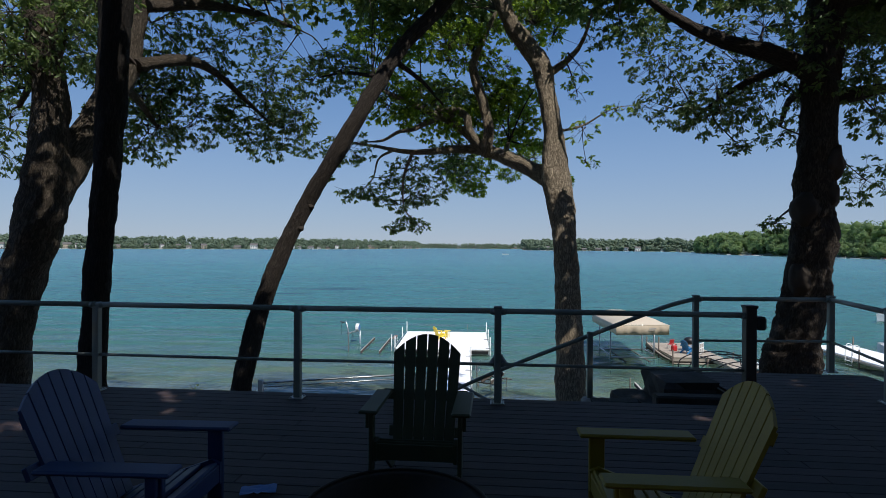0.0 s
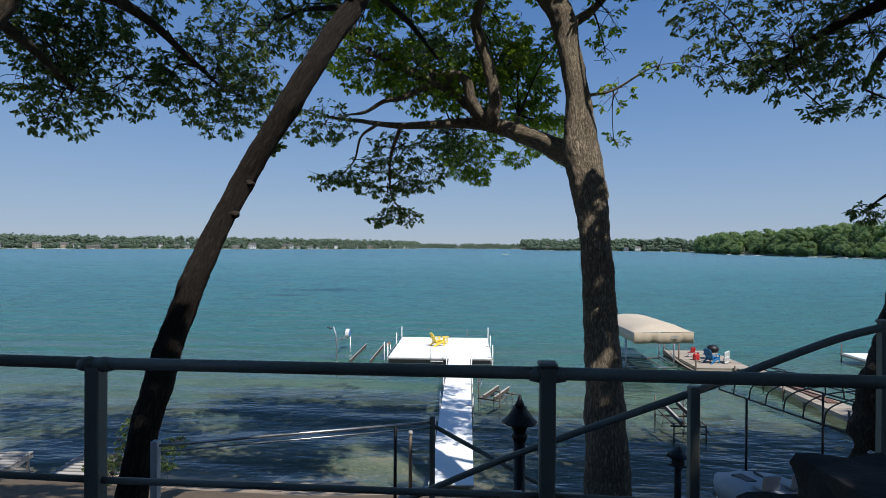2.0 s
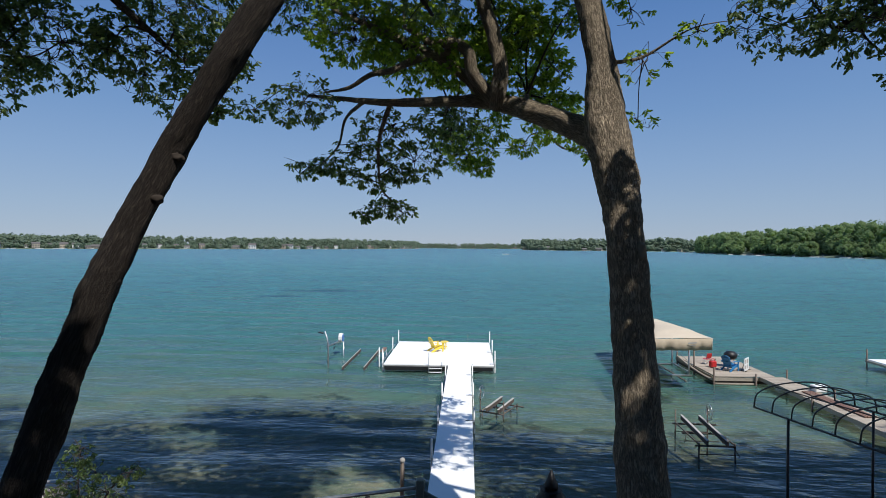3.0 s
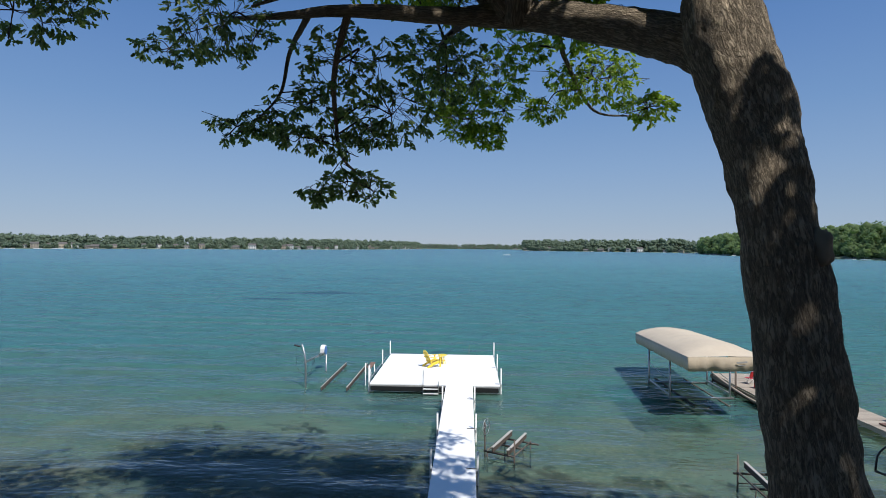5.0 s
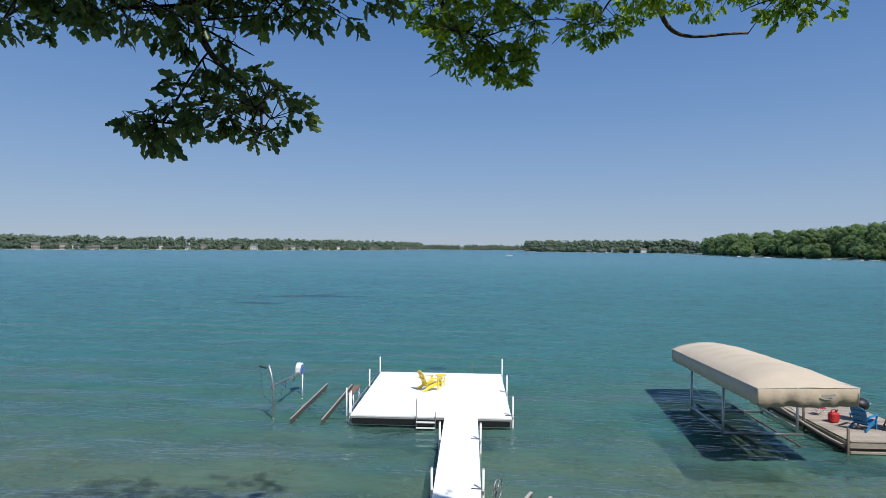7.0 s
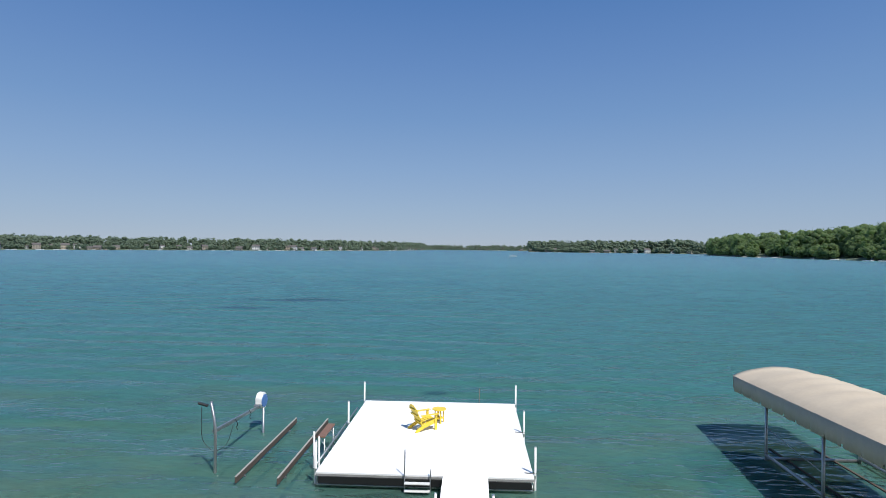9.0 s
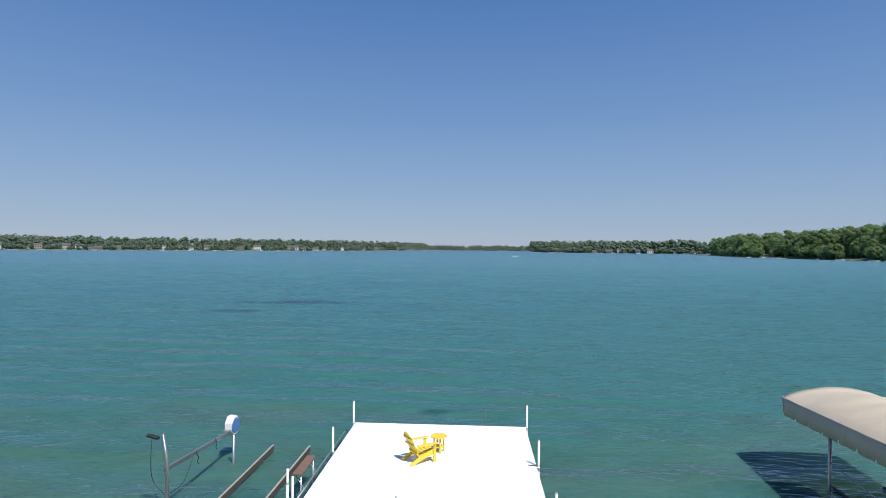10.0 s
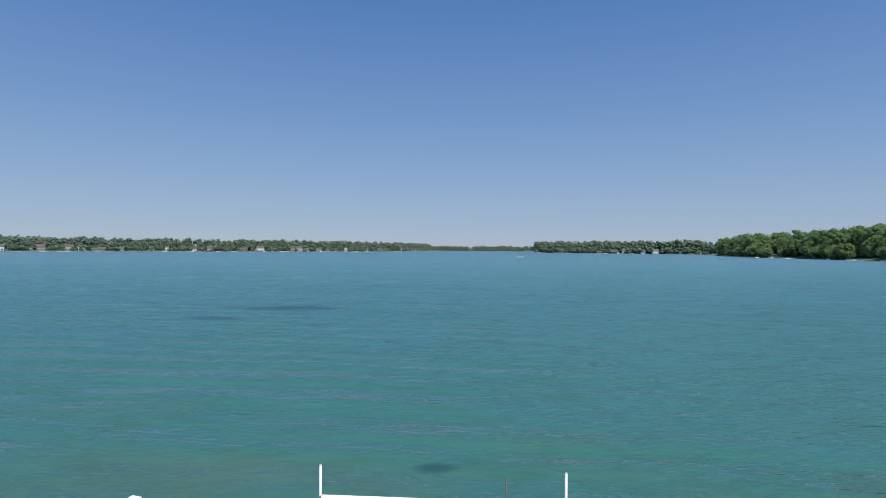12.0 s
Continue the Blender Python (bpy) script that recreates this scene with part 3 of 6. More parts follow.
RP, LP, LP2, LP3 = on_deck(0, 0), on_deck(-2.22, -0.04), on_deck(-4.63, 0.0), on_deck(-7.0, 0.0)
END = on_deck(2.62, 0.0)
R2, R3 = Vector((4.76, 4.72, DZ)), Vector((6.62, 4.78, DZ))
R4 = Vector((6.25, 3.2, DZ))
R5 = Vector((5.95, 1.2, DZ))
for p in (RP, R2, R3, R4):
    rail_post(p, 1.03)
for p in (LP, LP2, LP3):
    rail_post(p, 0.985, capped=False)


def up(p, h):
    return (p[0], p[1], p[2] + h)


for a, b in ((LP3, LP2), (LP2, LP), (LP, RP), (RP, END), (R2, R3), (R3, R4), (R4, R5)):
    bay = thing("railing_section", "round grey-green pipe rails between two deck posts", "railing", "deck railing sections")
    part("top_rail", rod(up(a, 1.0), up(b, 1.0), 0.030, 12), M_RAIL, bay)
    part("mid_rail", rod(up(a, 0.42), up(b, 0.42), 0.017, 12), M_RAIL, bay)
    for end, other in ((a, b), (b, a)):
        d = (Vector(other) - Vector(end)).normalized() * 0.05
        c = Vector(up(end, 0.995))
        part("bracket", tube(bmesh.new(), [(*(c + d * 0.7), 0.040), (*(c + d * 1.2), 0.036), (*(c + d * 1.7), 0.032)], 12), M_RAIL, bay)
gate_post = thing("gate_post", "dark post with a box lamp on its side", "post")
gate_post.matrix_basis = Matrix.Translation(END) @ DTURN
part("post", block((0, 0, 0.54), (0.11, 0.11, 1.08), None, 0.008), M_DARKSTEEL, gate_post)
part("lamp_box", block((0.10, 0.0, 0.92), (0.10, 0.13, 0.14), None, 0.02), M_BLACK, gate_post, "black box lamp")
part("cap", block((0, 0, 1.09), (0.13, 0.13, 0.03), None, 0.008), M_DARKSTEEL, gate_post)

# stone steps beside the landing
steps = thing("stone_steps", "dark rough stone steps leading down beside the deck", "steps")


def boulder(c, s, seed):
    bm = bmesh.new()
    bmesh.ops.create_cube(bm, size=1)
    bmesh.ops.subdivide_edges(bm, edges=bm.edges[:], cuts=4, use_grid_fill=True)
    for v in bm.verts:
        q = v.co.copy()
        q = q * (0.82 + 0.18 * 0.5 / max(abs(q.x), abs(q.y), abs(q.z), 0.01)) if q.length > 0.74 else q
        d = noise.noise(q * 2.3 + Vector((seed * 7.1, 0, 0))) * 0.20 + noise.noise(q * 6 + Vector((0, seed * 3.3, 0))) * 0.04
        v.co = Vector((q.x * s[0], q.y * s[1], q.z * s[2])) * (1 + d) + Vector(c)
    return bm


for i, (x, top, w) in enumerate(((4.30, 5.47, 0.62), (3.82, 5.16, 0.55), (3.50, 5.03, 0.42), (3.20, 4.92, 0.42), (2.75, 4.72, 0.45), (2.32, 4.52, 0.45), (1.9, 4.32, 0.45), (1.48, 4.12, 0.45))):
    part("step", boulder((x, 4.1, top - 0.2), (w, 0.85, 0.42), i), M_STONE, steps)
for i, (x, y, z, s) in enumerate(((3.35, 3.35, 5.12, 0.42), (3.85, 3.3, 5.17, 0.5), (4.3, 3.32, 5.2, 0.46))):
    part("stone", boulder((x, y, z), (s, 0.3, 0.3), 20 + i), M_STONE, steps)

for p, q, hh in (((3.72, 3.27, 5.36), (4.80, 3.22, 5.36), 0.16), ((3.28, 3.62, 5.18), (3.92, 3.60, 5.18), 0.18), ((3.05, 3.95, 5.02), (3.55, 3.93, 5.02), 0.18)):
    part("timber", beam(p, q, 0.18, hh, 0.02), M_STONE, steps, "dark weathered timber edging")

# handrail of the upper flight, landing rail and lower flight rail
SP = Vector((3.30, 4.66, 4.6))
sp_post = tagged(part("stair_post", beam(SP, (SP.x, SP.y, 5.93), 0.075, 0.075, 0.006), M_RAIL), "grey-green stair post on a concrete footing", "post", "stair rail posts")
tagged(part("footing", tube(bmesh.new(), [(SP.x, SP.y, 4.35, 0.13), (SP.x, SP.y, 4.98, 0.12), (SP.x, SP.y, 5.02, 0.09)], 12), M_CONCRETE), "pale concrete post footing", "footing")
LAND = Vector((1.10, 7.80, 3.2))
tagged(part("stair_post", beam((1.0, 5.15, 3.6), (1.0, 5.15, 4.80), 0.075, 0.075, 0.006), M_RAIL), "grey-green square post of the stairs", "post", "stair rail posts")
tagged(part("handrail", tube(bmesh.new(), smooth_line([(*up(R2, 1.0), 0.03), (4.3, 4.70, 6.27, 0.03), (3.30, 4.70, 5.87, 0.03), (2.0, 4.95, 5.28, 0.027), (1.0, 5.15, 4.76, 0.027)], 6), 12), M_RAIL), "sloping grey-green handrail of the upper stair flight", "handrail", "stair handrails")
tagged(part("landing_post", beam(LAND, (LAND.x, LAND.y, 4.70), 0.075, 0.075, 0.006), M_RAIL), "grey-green square post of the landing", "post", "stair rail posts")
tagged(part("handrail", tube(bmesh.new(), [(1.12, 7.82, 4.56, 0.03), (4.1, 7.95, 2.95, 0.03)], 12), M_RAIL), "dark handrail of the lower stair flight", "handrail", "stair handrails")
tagged(part("stair_post", beam((4.1, 7.95, 1.6), (4.1, 7.95, 3.0), 0.075, 0.075, 0.006), M_RAIL), "grey-green square post of the stairs", "post", "stair rail posts")
tagged(part("landing_post", beam((-2.09, 6.68, 3.2), (-2.09, 6.68, 4.69), 0.085, 0.085, 0.006), M_WHITE), "square white landing corner post", "post")
pipe_rail = tagged(part("pipe_rail", rod((-2.09, 6.68, 4.63), (1.08, 7.80, 4.62), 0.018, 12), M_GALV), "pale shiny pipe rail of the landing", "handrail")
tagged(part("lower_pipe_rail", rod((-2.09, 6.70, 4.55), (1.08, 7.82, 4.54), 0.010, 10), M_GALV), "thin galvanised pipe under the landing rail", "handrail")
tagged(part("lower_rail_post", rod((0.62, 7.62, 3.2), (0.62, 7.62, 4.6), 0.022, 10), M_DARKSTEEL), "thin dark pipe post of the landing rail", "post")
low_rail = thing("low_pipe_rail", "short galvanised pipe rail beside the stairs", "handrail")
part("bar", rod((1.62, 5.74, 4.60), (2.10, 5.74, 4.60), 0.022, 10), M_GALV, low_rail)
part("post", rod((1.92, 5.74, 3.3), (1.92, 5.74, 4.60), 0.028, 10), M_DARKSTEEL, low_rail)
landing = thing("stair_landing", "weathered wooden stair landing on the bank", "landing")
for i in range(16):
    part("plank", beam((-2.1, 6.05 + i * 0.11, 3.22), (1.15, 6.05 + i * 0.11, 3.22), 0.10, 0.035), M_DECK, landing)
for x in (-2.0, 1.0):
    for y in (6.1, 7.7):
        part("leg", beam((x, y, 2.4), (x, y, 3.20), 0.09, 0.09), M_DECK, landing)
flight = thing("lower_stairs", "dark wooden stair flight down the bank", "stairs")
for i in range(9):
    part("tread", beam((1.35 + i * 0.3, 6.9, 3.06 - i * 0.165), (1.35 + i * 0.3, 7.85, 3.06 - i * 0.165), 0.28, 0.04), M_DECK, flight)
for y in (6.9, 7.85):
    part("stringer", beam((1.15, y, 3.09), (4.1, y, 1.47), 0.05, 0.24), M_DECK, flight)

# lantern post
lantern = thing("garden_lantern", "black cast garden lantern on a round post", "lamp", at=Matrix.Translation((2.13, 6.34, 0.0)))
part("post", rod((0, 0, 2.9), (0, 0, 4.95), 0.062, 14), M_BLACK, lantern)
part("collar", tube(bmesh.new(), [(0, 0, 4.90, 0.07), (0, 0, 4.97, 0.09), (0, 0, 5.0, 0.06)], 14), M_BLACK, lantern)
part("lamp_body", tube(bmesh.new(), [(0, 0, 4.95, 0.055), (0, 0, 5.10, 0.10), (0, 0, 5.12, 0.11)], 8), M_BLACK, lantern)
part("roof", tube(bmesh.new(), [(0, 0, 5.10, 0.19), (0, 0, 5.115, 0.19), (0, 0, 5.16, 0.14), (0, 0, 5.25, 0.075), (0, 0, 5.27, 0.08)], 8), M_BLACK, lantern)
part("finial", tube(bmesh.new(), [(0, 0, 5.26, 0.045), (0, 0, 5.30, 0.05), (0, 0, 5.34, 0.03), (0, 0, 5.40, 0.008)], 10), M_BLACK, lantern)

# wall out of view, added to close the place and darken the deck
house = tagged(part("unseen_house_wall", block((0, -8.6, 8.2), (34, 0.3, 7.0), None, 0.0), M_SIDING), "unseen dark sided house wall, added behind the deck to block sky light", "wall", kind="structure")

# ---------------------------------------------------------------- deck furniture
def adirondack(name, mat, label, category="chair", group="", at=None, slats=6, size=(1.05, 1.05, 1.05)):
    """Slatted garden chair; its front looks along local -y."""
    ob = thing(name, label, category, group)
    w = 0.56
    lean = Matrix.Rotation(radians(-25), 4, "X")
    base = Vector((0, 0.20, 0.22))
    n = slats
    for i in range(n):
        k = (i + 0.5) / n * 2 - 1
        x0, x1 = k * w * 0.43, k * w * 0.50
        ln = 0.80 - 0.13 * k * k
        bm = bmesh.new()
        wid = w / n * 0.44
        outline = [(x0 - wid * 0.9, 0), (x0 + wid * 0.9, 0)]
        tops = []
        for s in (1, 0, -1):
            kk = k + s / n * 0.88
            tops.append((x1 + s * wid, 0.80 - 0.15 * kk * kk))
        outline += tops
        fr = [bm.verts.new((x, -0.010, z)) for x, z in outline]
        bk = [bm.verts.new((x, 0.012, z)) for x, z in outline]
        bm.faces.new(fr)
        bm.faces.new(list(reversed(bk)))
        for a in range(len(fr)):
            b = (a + 1) % len(fr)
            bm.faces.new((fr[b], fr[a], bk[a], bk[b]))
        bmesh.ops.transform(bm, matrix=Matrix.Translation(base) @ lean, verts=bm.verts)
        part("back_slat", bm, mat, ob)
    for h, ww in ((0.10, w), (0.36, w + 0.12), (0.60, w * 0.9)):
        bm = block((0, 0.03, h), (ww, 0.03, 0.07), None, 0.004)
        bmesh.ops.transform(bm, matrix=Matrix.Translation(base) @ lean, verts=bm.verts)
        part("back_brace", bm, mat, ob)
    for i in range(6):
        k = i / 5
        part("seat_slat", block((0, -0.30 + k * 0.50, 0.375 - k * 0.155 - (0.02 if i == 0 else 0)), (w, 0.085, 0.02), Matrix.Rotation(radians(-17), 4, "X"), 0.004), mat, ob)
    part("front_apron", block((0, -0.345, 0.31), (w, 0.022, 0.10), None, 0.004), mat, ob)
    for s in (-1, 1):
        part("arm", block((s * 0.325, -0.06, 0.565), (0.135, 0.74, 0.024), None, 0.010), mat, ob)
        part("front_leg", block((s * 0.315, -0.31, 0.277), (0.03, 0.10, 0.553), None, 0.004), mat, ob)
        part("arm_bracket", block((s * 0.345, -0.31, 0.50), (0.025, 0.06, 0.10), None, 0.004), mat, ob)
        bm = bmesh.new()
        side = [(-0.36, 0.25), (-0.36, 0.37), (-0.30, 0.39), (0.22, 0.22), (0.50, 0.08), (0.52, 0.0), (0.40, 0.0), (0.15, 0.12)]
        a = [bm.verts.new((s * 0.283 - 0.012, y, z)) for y, z in side]
        b = [bm.verts.new((s * 0.283 + 0.012, y, z)) for y, z in side]
        bm.faces.new(a)
        bm.faces.new(list(reversed(b)))
        for i in range(len(a)):
            j = (i + 1) % len(a)
            bm.faces.new((a[j], a[i], b[i], b[j]))
        bmesh.ops.recalc_face_normals(bm, faces=bm.faces[:])
        part("side_rail", bm, mat, ob)
    ob.matrix_basis = (at or Matrix()) @ Matrix.Diagonal((*size, 1))
    return ob


adirondack("adirondack_chair", M_OLIVE, "dark green slatted chair facing the fire pit", group="chairs round the fire pit", at=pose(1.27, 0.78, DZ, 0, 0, -3), size=(0.94, 0.76, 1.07))
adirondack("adirondack_chair", M_NAVY, "navy blue slatted chair beside the fire pit", group="chairs round the fire pit", at=pose(-0.21, -0.16, DZ, 0, 0, 90), slats=7, size=(1.05, 0.92, 1.05))
adirondack("adirondack_chair", M_MUSTARD, "mustard yellow slatted chair beside the fire pit", group="chairs round the fire pit", at=pose(2.634, -0.15, DZ, 0, 0, -92), slats=7, size=(1.05, 0.90, 1.05))

pit = thing("fire_pit", "black iron fire bowl on short legs", "fire pit", at=pose(1.24, -0.33, DZ))
bowl = bmesh.new()
prof = [(0.16, 0.12), (0.30, 0.17), (0.40, 0.27), (0.435, 0.36), (0.47, 0.37), (0.475, 0.355), (0.425, 0.35), (0.39, 0.27), (0.29, 0.185), (0.15, 0.135)]
rings = [[bowl.verts.new((r * math.cos(a * math.tau / 40), r * math.sin(a * math.tau / 40), z)) for a in range(40)] for r, z in prof]
for i in range(len(rings) - 1):
    for k in range(40):
        bowl.faces.new((rings[i][k], rings[i][(k + 1) % 40], rings[i + 1][(k + 1) % 40], rings[i + 1][k]))
bowl.faces.new(rings[-1])
bowl.faces.new(list(reversed(rings[0])))
part("bowl", bowl, M_IRON, pit, smooth=True)
rim = [(0.475 * math.cos(a), 0.475 * math.sin(a), 0.372, 0.009) for a in (math.tau * k / 48 for k in range(49))]
part("rim", tube(bmesh.new(), rim, 8, cap=False), M_IRON, pit, "worn iron rim")
for k in range(4):
    a = math.tau * (k + 0.5) / 4
    part("leg", rod((0.30 * math.cos(a), 0.30 * math.sin(a), 0.0), (0.26 * math.cos(a), 0.26 * math.sin(a), 0.18), 0.018, 8), M_IRON, pit)
rag = bmesh.new()
bmesh.ops.create_grid(rag, x_segments=10, y_segments=8, size=0.5)
for v in rag.verts:
    v.co = Vector((v.co.x * 0.24, v.co.y * 0.14, 0.016 + 0.022 * abs(noise.noise(v.co * 4))))
crumpled = part("cloth", rag, M_COVERBLUE, None, smooth=True)
crumpled.matrix_basis = pose(0.17, 0.62, DZ, 0, 0, 15)
tagged(crumpled, "crumpled blue and white cloth on the deck", "cloth")

# ---------------------------------------------------------------- white dock
PZ = 0.45
dock = thing("white_dock", "white T-shaped boat dock on pipe legs", "dock")
for i in range(3):
    for k in range(2):
        part("deck_panel", block((-3.05 + 6.1 / 3 * (i + 0.5), 33.0 + 7.4 * (k + 0.5) / 2, PZ - 0.02), (6.1 / 3, 3.7, 0.04), None, 0.0), M_DOCK, dock)
for i in range(5):
    part("walkway_panel", block((1.155, 15.6 + 17.4 * (i + 0.5) / 5, PZ - 0.02), (1.25, 17.4 / 5, 0.04), None, 0.0), M_DOCK, dock)


def dock_frame(x0, x1, y0, y1):
    for p, q in (((x0, y0), (x1, y0)), ((x0, y1), (x1, y1)), ((x0, y0), (x0, y1)), ((x1, y0), (x1, y1))):
        part("edge_beam", beam((*p, PZ - 0.075), (*q, PZ - 0.075), 0.045, 0.068), M_DOCK_EDGE, dock)
        part("lower_chord", rod((*p, 0.10), (*q, 0.10), 0.018, 8), M_ALU, dock)
        n = max(2, int((Vector(p) - Vector(q)).length / 0.95))
        for k in range(n + 1):
            c = Vector(p).lerp(Vector(q), k / n)
            part("strut", rod((c.x, c.y, 0.10), (c.x, c.y, PZ - 0.1), 0.011, 6), M_ALU, dock)


# black strips stand in for the shade below the deck edge
for x0, x1 in ((-2.98, -0.6), (-0.6, 0.5), (1.82, 2.98)):
    part("shade_strip", beam((x0, 32.975, 0.245), (x1, 32.975, 0.245), 0.02, 0.20), M_BLACK, dock, "black strip standing in for shade under the dock edge")
dock_frame(-3.03, 3.03, 33.02, 40.38)
dock_frame(0.55, 1.76, 15.7, 33.0)
LEGS = [(-3.11, 40.38, 1.21), (-3.13, 37.5, 1.2), (-3.13, 33.3, 1.21), (3.10, 40.38, 1.2), (3.11, 36.8, 1.2), (3.11, 33.3, 1.2),
        (0.48, 30.62, 1.0), (0.48, 26.75, 1.0), (0.48, 23.27, 1.0), (0.48, 19.6, 1.0), (1.84, 30.62, 1.0), (1.84, 26.77, 1.0), (1.84, 23.2, 0.95)]
for x, y, top in LEGS:
    leg = part("leg", rod((x, y, -1.6), (x, y, top), 0.034, 14), M_POST, dock)
    part("leg_cap", tube(bmesh.new(), [(x, y, top, 0.036), (x, y, top + 0.02, 0.03)], 12), M_ALU, leg)
    part("leg_bracket", block((x * 0.5 + (x - 0.05 if x > 1 and x < 2 else x + (0.05 if x < 1 else -0.05)) * 0.5, y, PZ - 0.06), (0.10, 0.09, 0.10), None, 0.004), M_ALU, leg)
for y in (30.62, 26.77, 23.2):
    part("cross_pin", rod((1.52, y + 0.06, PZ + 0.012), (1.88, y - 0.03, PZ + 0.03), 0.012, 6), M_DARKSTEEL, dock, "short dark pin")
for y in (33.3, 36.8):
    part("cross_pin", rod((2.82, y + 0.06, PZ + 0.012), (3.14, y - 0.03, PZ + 0.03), 0.012, 6), M_DARKSTEEL, dock, "short dark pin")
part("flag_pole", rod((1.62, 40.5, -1.0), (1.62, 40.5, 1.02), 0.016, 8), M_RUST, dock, "thin dark pole")
ladder = thing("dock_ladder", "metal swim ladder hanging off the dock", "ladder")
for x in (-0.53, 0.19):
    part("side_rail", tube(bmesh.new(), smooth_line([(x, 32.86, -0.80, 0.018), (x, 32.93, 0.5, 0.018), (x, 33.0, 1.15 if x < 0 else 0.6, 0.018)], 5), 8), M_GALV, ladder)
for z in (-0.60, -0.37, -0.14, 0.08, 0.29):
    part("tread", block((-0.17, 32.82, z), (0.70, 0.14, 0.03), None, 0.004), M_POST, ladder)
adirondack("adirondack_chair", M_YELLOW, "bright yellow slatted chair on the white dock", at=pose(-0.34, 37.0, PZ, 0, 0, 124), size=(0.95, 0.95, 0.98))
table = thing("side_table", "bright yellow round side table on the dock", "table", at=pose(0.14, 37.75, PZ, 0, 0, 20))
part("tabletop", tube(bmesh.new(), [(0, 0, 0.47, 0.25), (0, 0, 0.475, 0.257), (0, 0, 0.495, 0.257), (0, 0, 0.50, 0.25)], 28), M_YELLOW, table)
part("shelf", tube(bmesh.new(), [(0, 0, 0.16, 0.15), (0, 0, 0.18, 0.15)], 20), M_YELLOW, table)
for k in range(4):
    a = math.tau * k / 4
    part("leg", beam((0.17 * math.cos(a), 0.17 * math.sin(a), 0.0), (0.15 * math.cos(a), 0.15 * math.sin(a), 0.47), 0.06, 0.03), M_YELLOW, table)

bench = thing("boat_step", "red-brown plank step on pipes beside the dock", "step")
part("seat_plank", beam((-3.42, 34.9, 0.78), (-3.42, 36.2, 0.78), 0.24, 0.045), M_REDWOOD, bench)
for y in (35.0, 36.1):
    part("pipe", rod((-3.34, y, -1.2), (-3.34, y, 0.76), 0.022, 8), M_ALU, bench)
    part("brace", rod((-3.5, y, 0.74), (-3.2, y, 0.28), 0.016, 8), M_ALU, bench)
for x in (-3.22, -3.5):
    part("guide_post", rod((x, 33.95 if x > -3.3 else 34.4, -1.4), (x, 33.95 if x > -3.3 else 34.4, 1.12), 0.03, 10), M_POST, bench)
part("long_pipe", rod((-3.25, 33.8, 0.36), (-3.25, 39.6, 0.36), 0.03, 10), M_ALU, bench)

# ---------------------------------------------------------------- hand-wheel boat lift
lift = thing("boat_lift", "empty galvanised boat lift with a covered hand wheel", "boat lift")
part("front_post", bent([(-6.32, 33.8, -1.6), (-6.32, 33.8, 0.6), (-6.36, 33.84, 1.45), (-6.58, 34.05, 2.06)], 0.045), M_GALV, lift)
part("rear_post", rod((-6.25, 37.45, -1.7), (-6.25, 37.45, 0.9), 0.04), M_GALV, lift)
part("side_beam", beam((-6.40, 33.85, 1.22), (-6.55, 37.9, 0.84), 0.07, 0.11), M_GALV, lift)
part("winch_box", block((-6.56, 37.75, 0.92), (0.2, 0.42, 0.10), None, 0.01), M_GALV, lift)
part("light_head", block((-6.80, 34.0, 1.98), (0.32, 0.11, 0.07), Matrix.Rotation(radians(14), 4, "Y"), 0.02), M_BLACK, lift, "black light head")
part("cable", bent([(-6.85, 34.0, 1.9), (-6.8, 33.95, 1.0), (-6.5, 33.9, 0.65), (-6.36, 33.85, 0.62), (-6.2, 34.3, 0.7), (-6.3, 35.0, 1.05)], 0.008, 6), M_BLACK, lift)
for y in (35.3, 36.4):
    part("strap", bent([(-6.36, y, 1.14), (-6.30, y + 0.03, 0.98), (-6.36, y + 0.08, 0.86), (-6.3, y + 0.05, 0.80)], 0.012, 6), M_BLACK, lift)
wheel = bmesh.new()
face = [(0.28 * math.cos(a), 0.33 * math.sin(a)) for a in (math.tau * (k + 0.5) / 8 for k in range(8))]
fr = [wheel.verts.new((-0.12, y, z + 0.36)) for y, z in face]
bk = [wheel.verts.new((0.12, y * 0.92, z * 0.94 + 0.36)) for y, z in face]
wheel.faces.new(fr)
wheel.faces.new(list(reversed(bk)))
for a in range(8):
    wheel.faces.new((fr[(a + 1) % 8], fr[a], bk[a], bk[(a + 1) % 8]))
bmesh.ops.recalc_face_normals(wheel, faces=wheel.faces[:])
bmesh.ops.bevel(wheel, geom=wheel.edges[:], offset=0.02, segments=2, affect="EDGES")
cover = part("wheel_cover", wheel, M_WHITE, lift, "white plastic winch cover")
cover.matrix_basis = pose(-6.52, 37.95, 0.68, 0, 0, -6)
disc = part("cover_panel", tube(bmesh.new(), [(0.12, 0, 0.36, 0.24), (0.136, 0, 0.36, 0.22)], 16), M_COVERBLUE, cover, "blue and white side panel")
for x in (-5.33, -4.12):
    part("bunk", beam((x, 32.95, 0.16), (x - 0.02, 38.45, 0.16), 0.05, 0.17, 0.01), M_BUNK, lift, "carpeted wooden bunk")
    part("bunk_cap", beam((x, 32.95, 0.262), (x - 0.02, 38.45, 0.262), 0.056, 0.03, 0.006), M_SHOREWOOD, lift, "weathered pale top board")
    for y in (33.6, 37.6):
        part("bunk_bracket", beam((x, y, 0.05), (x, y, -0.9), 0.06, 0.06), M_GALV, lift)
for y in (33.7, 37.6):
    part("cross_beam", beam((-6.3, y, -0.8), (-3.8, y, -0.8), 0.10, 0.12), M_GALV, lift)

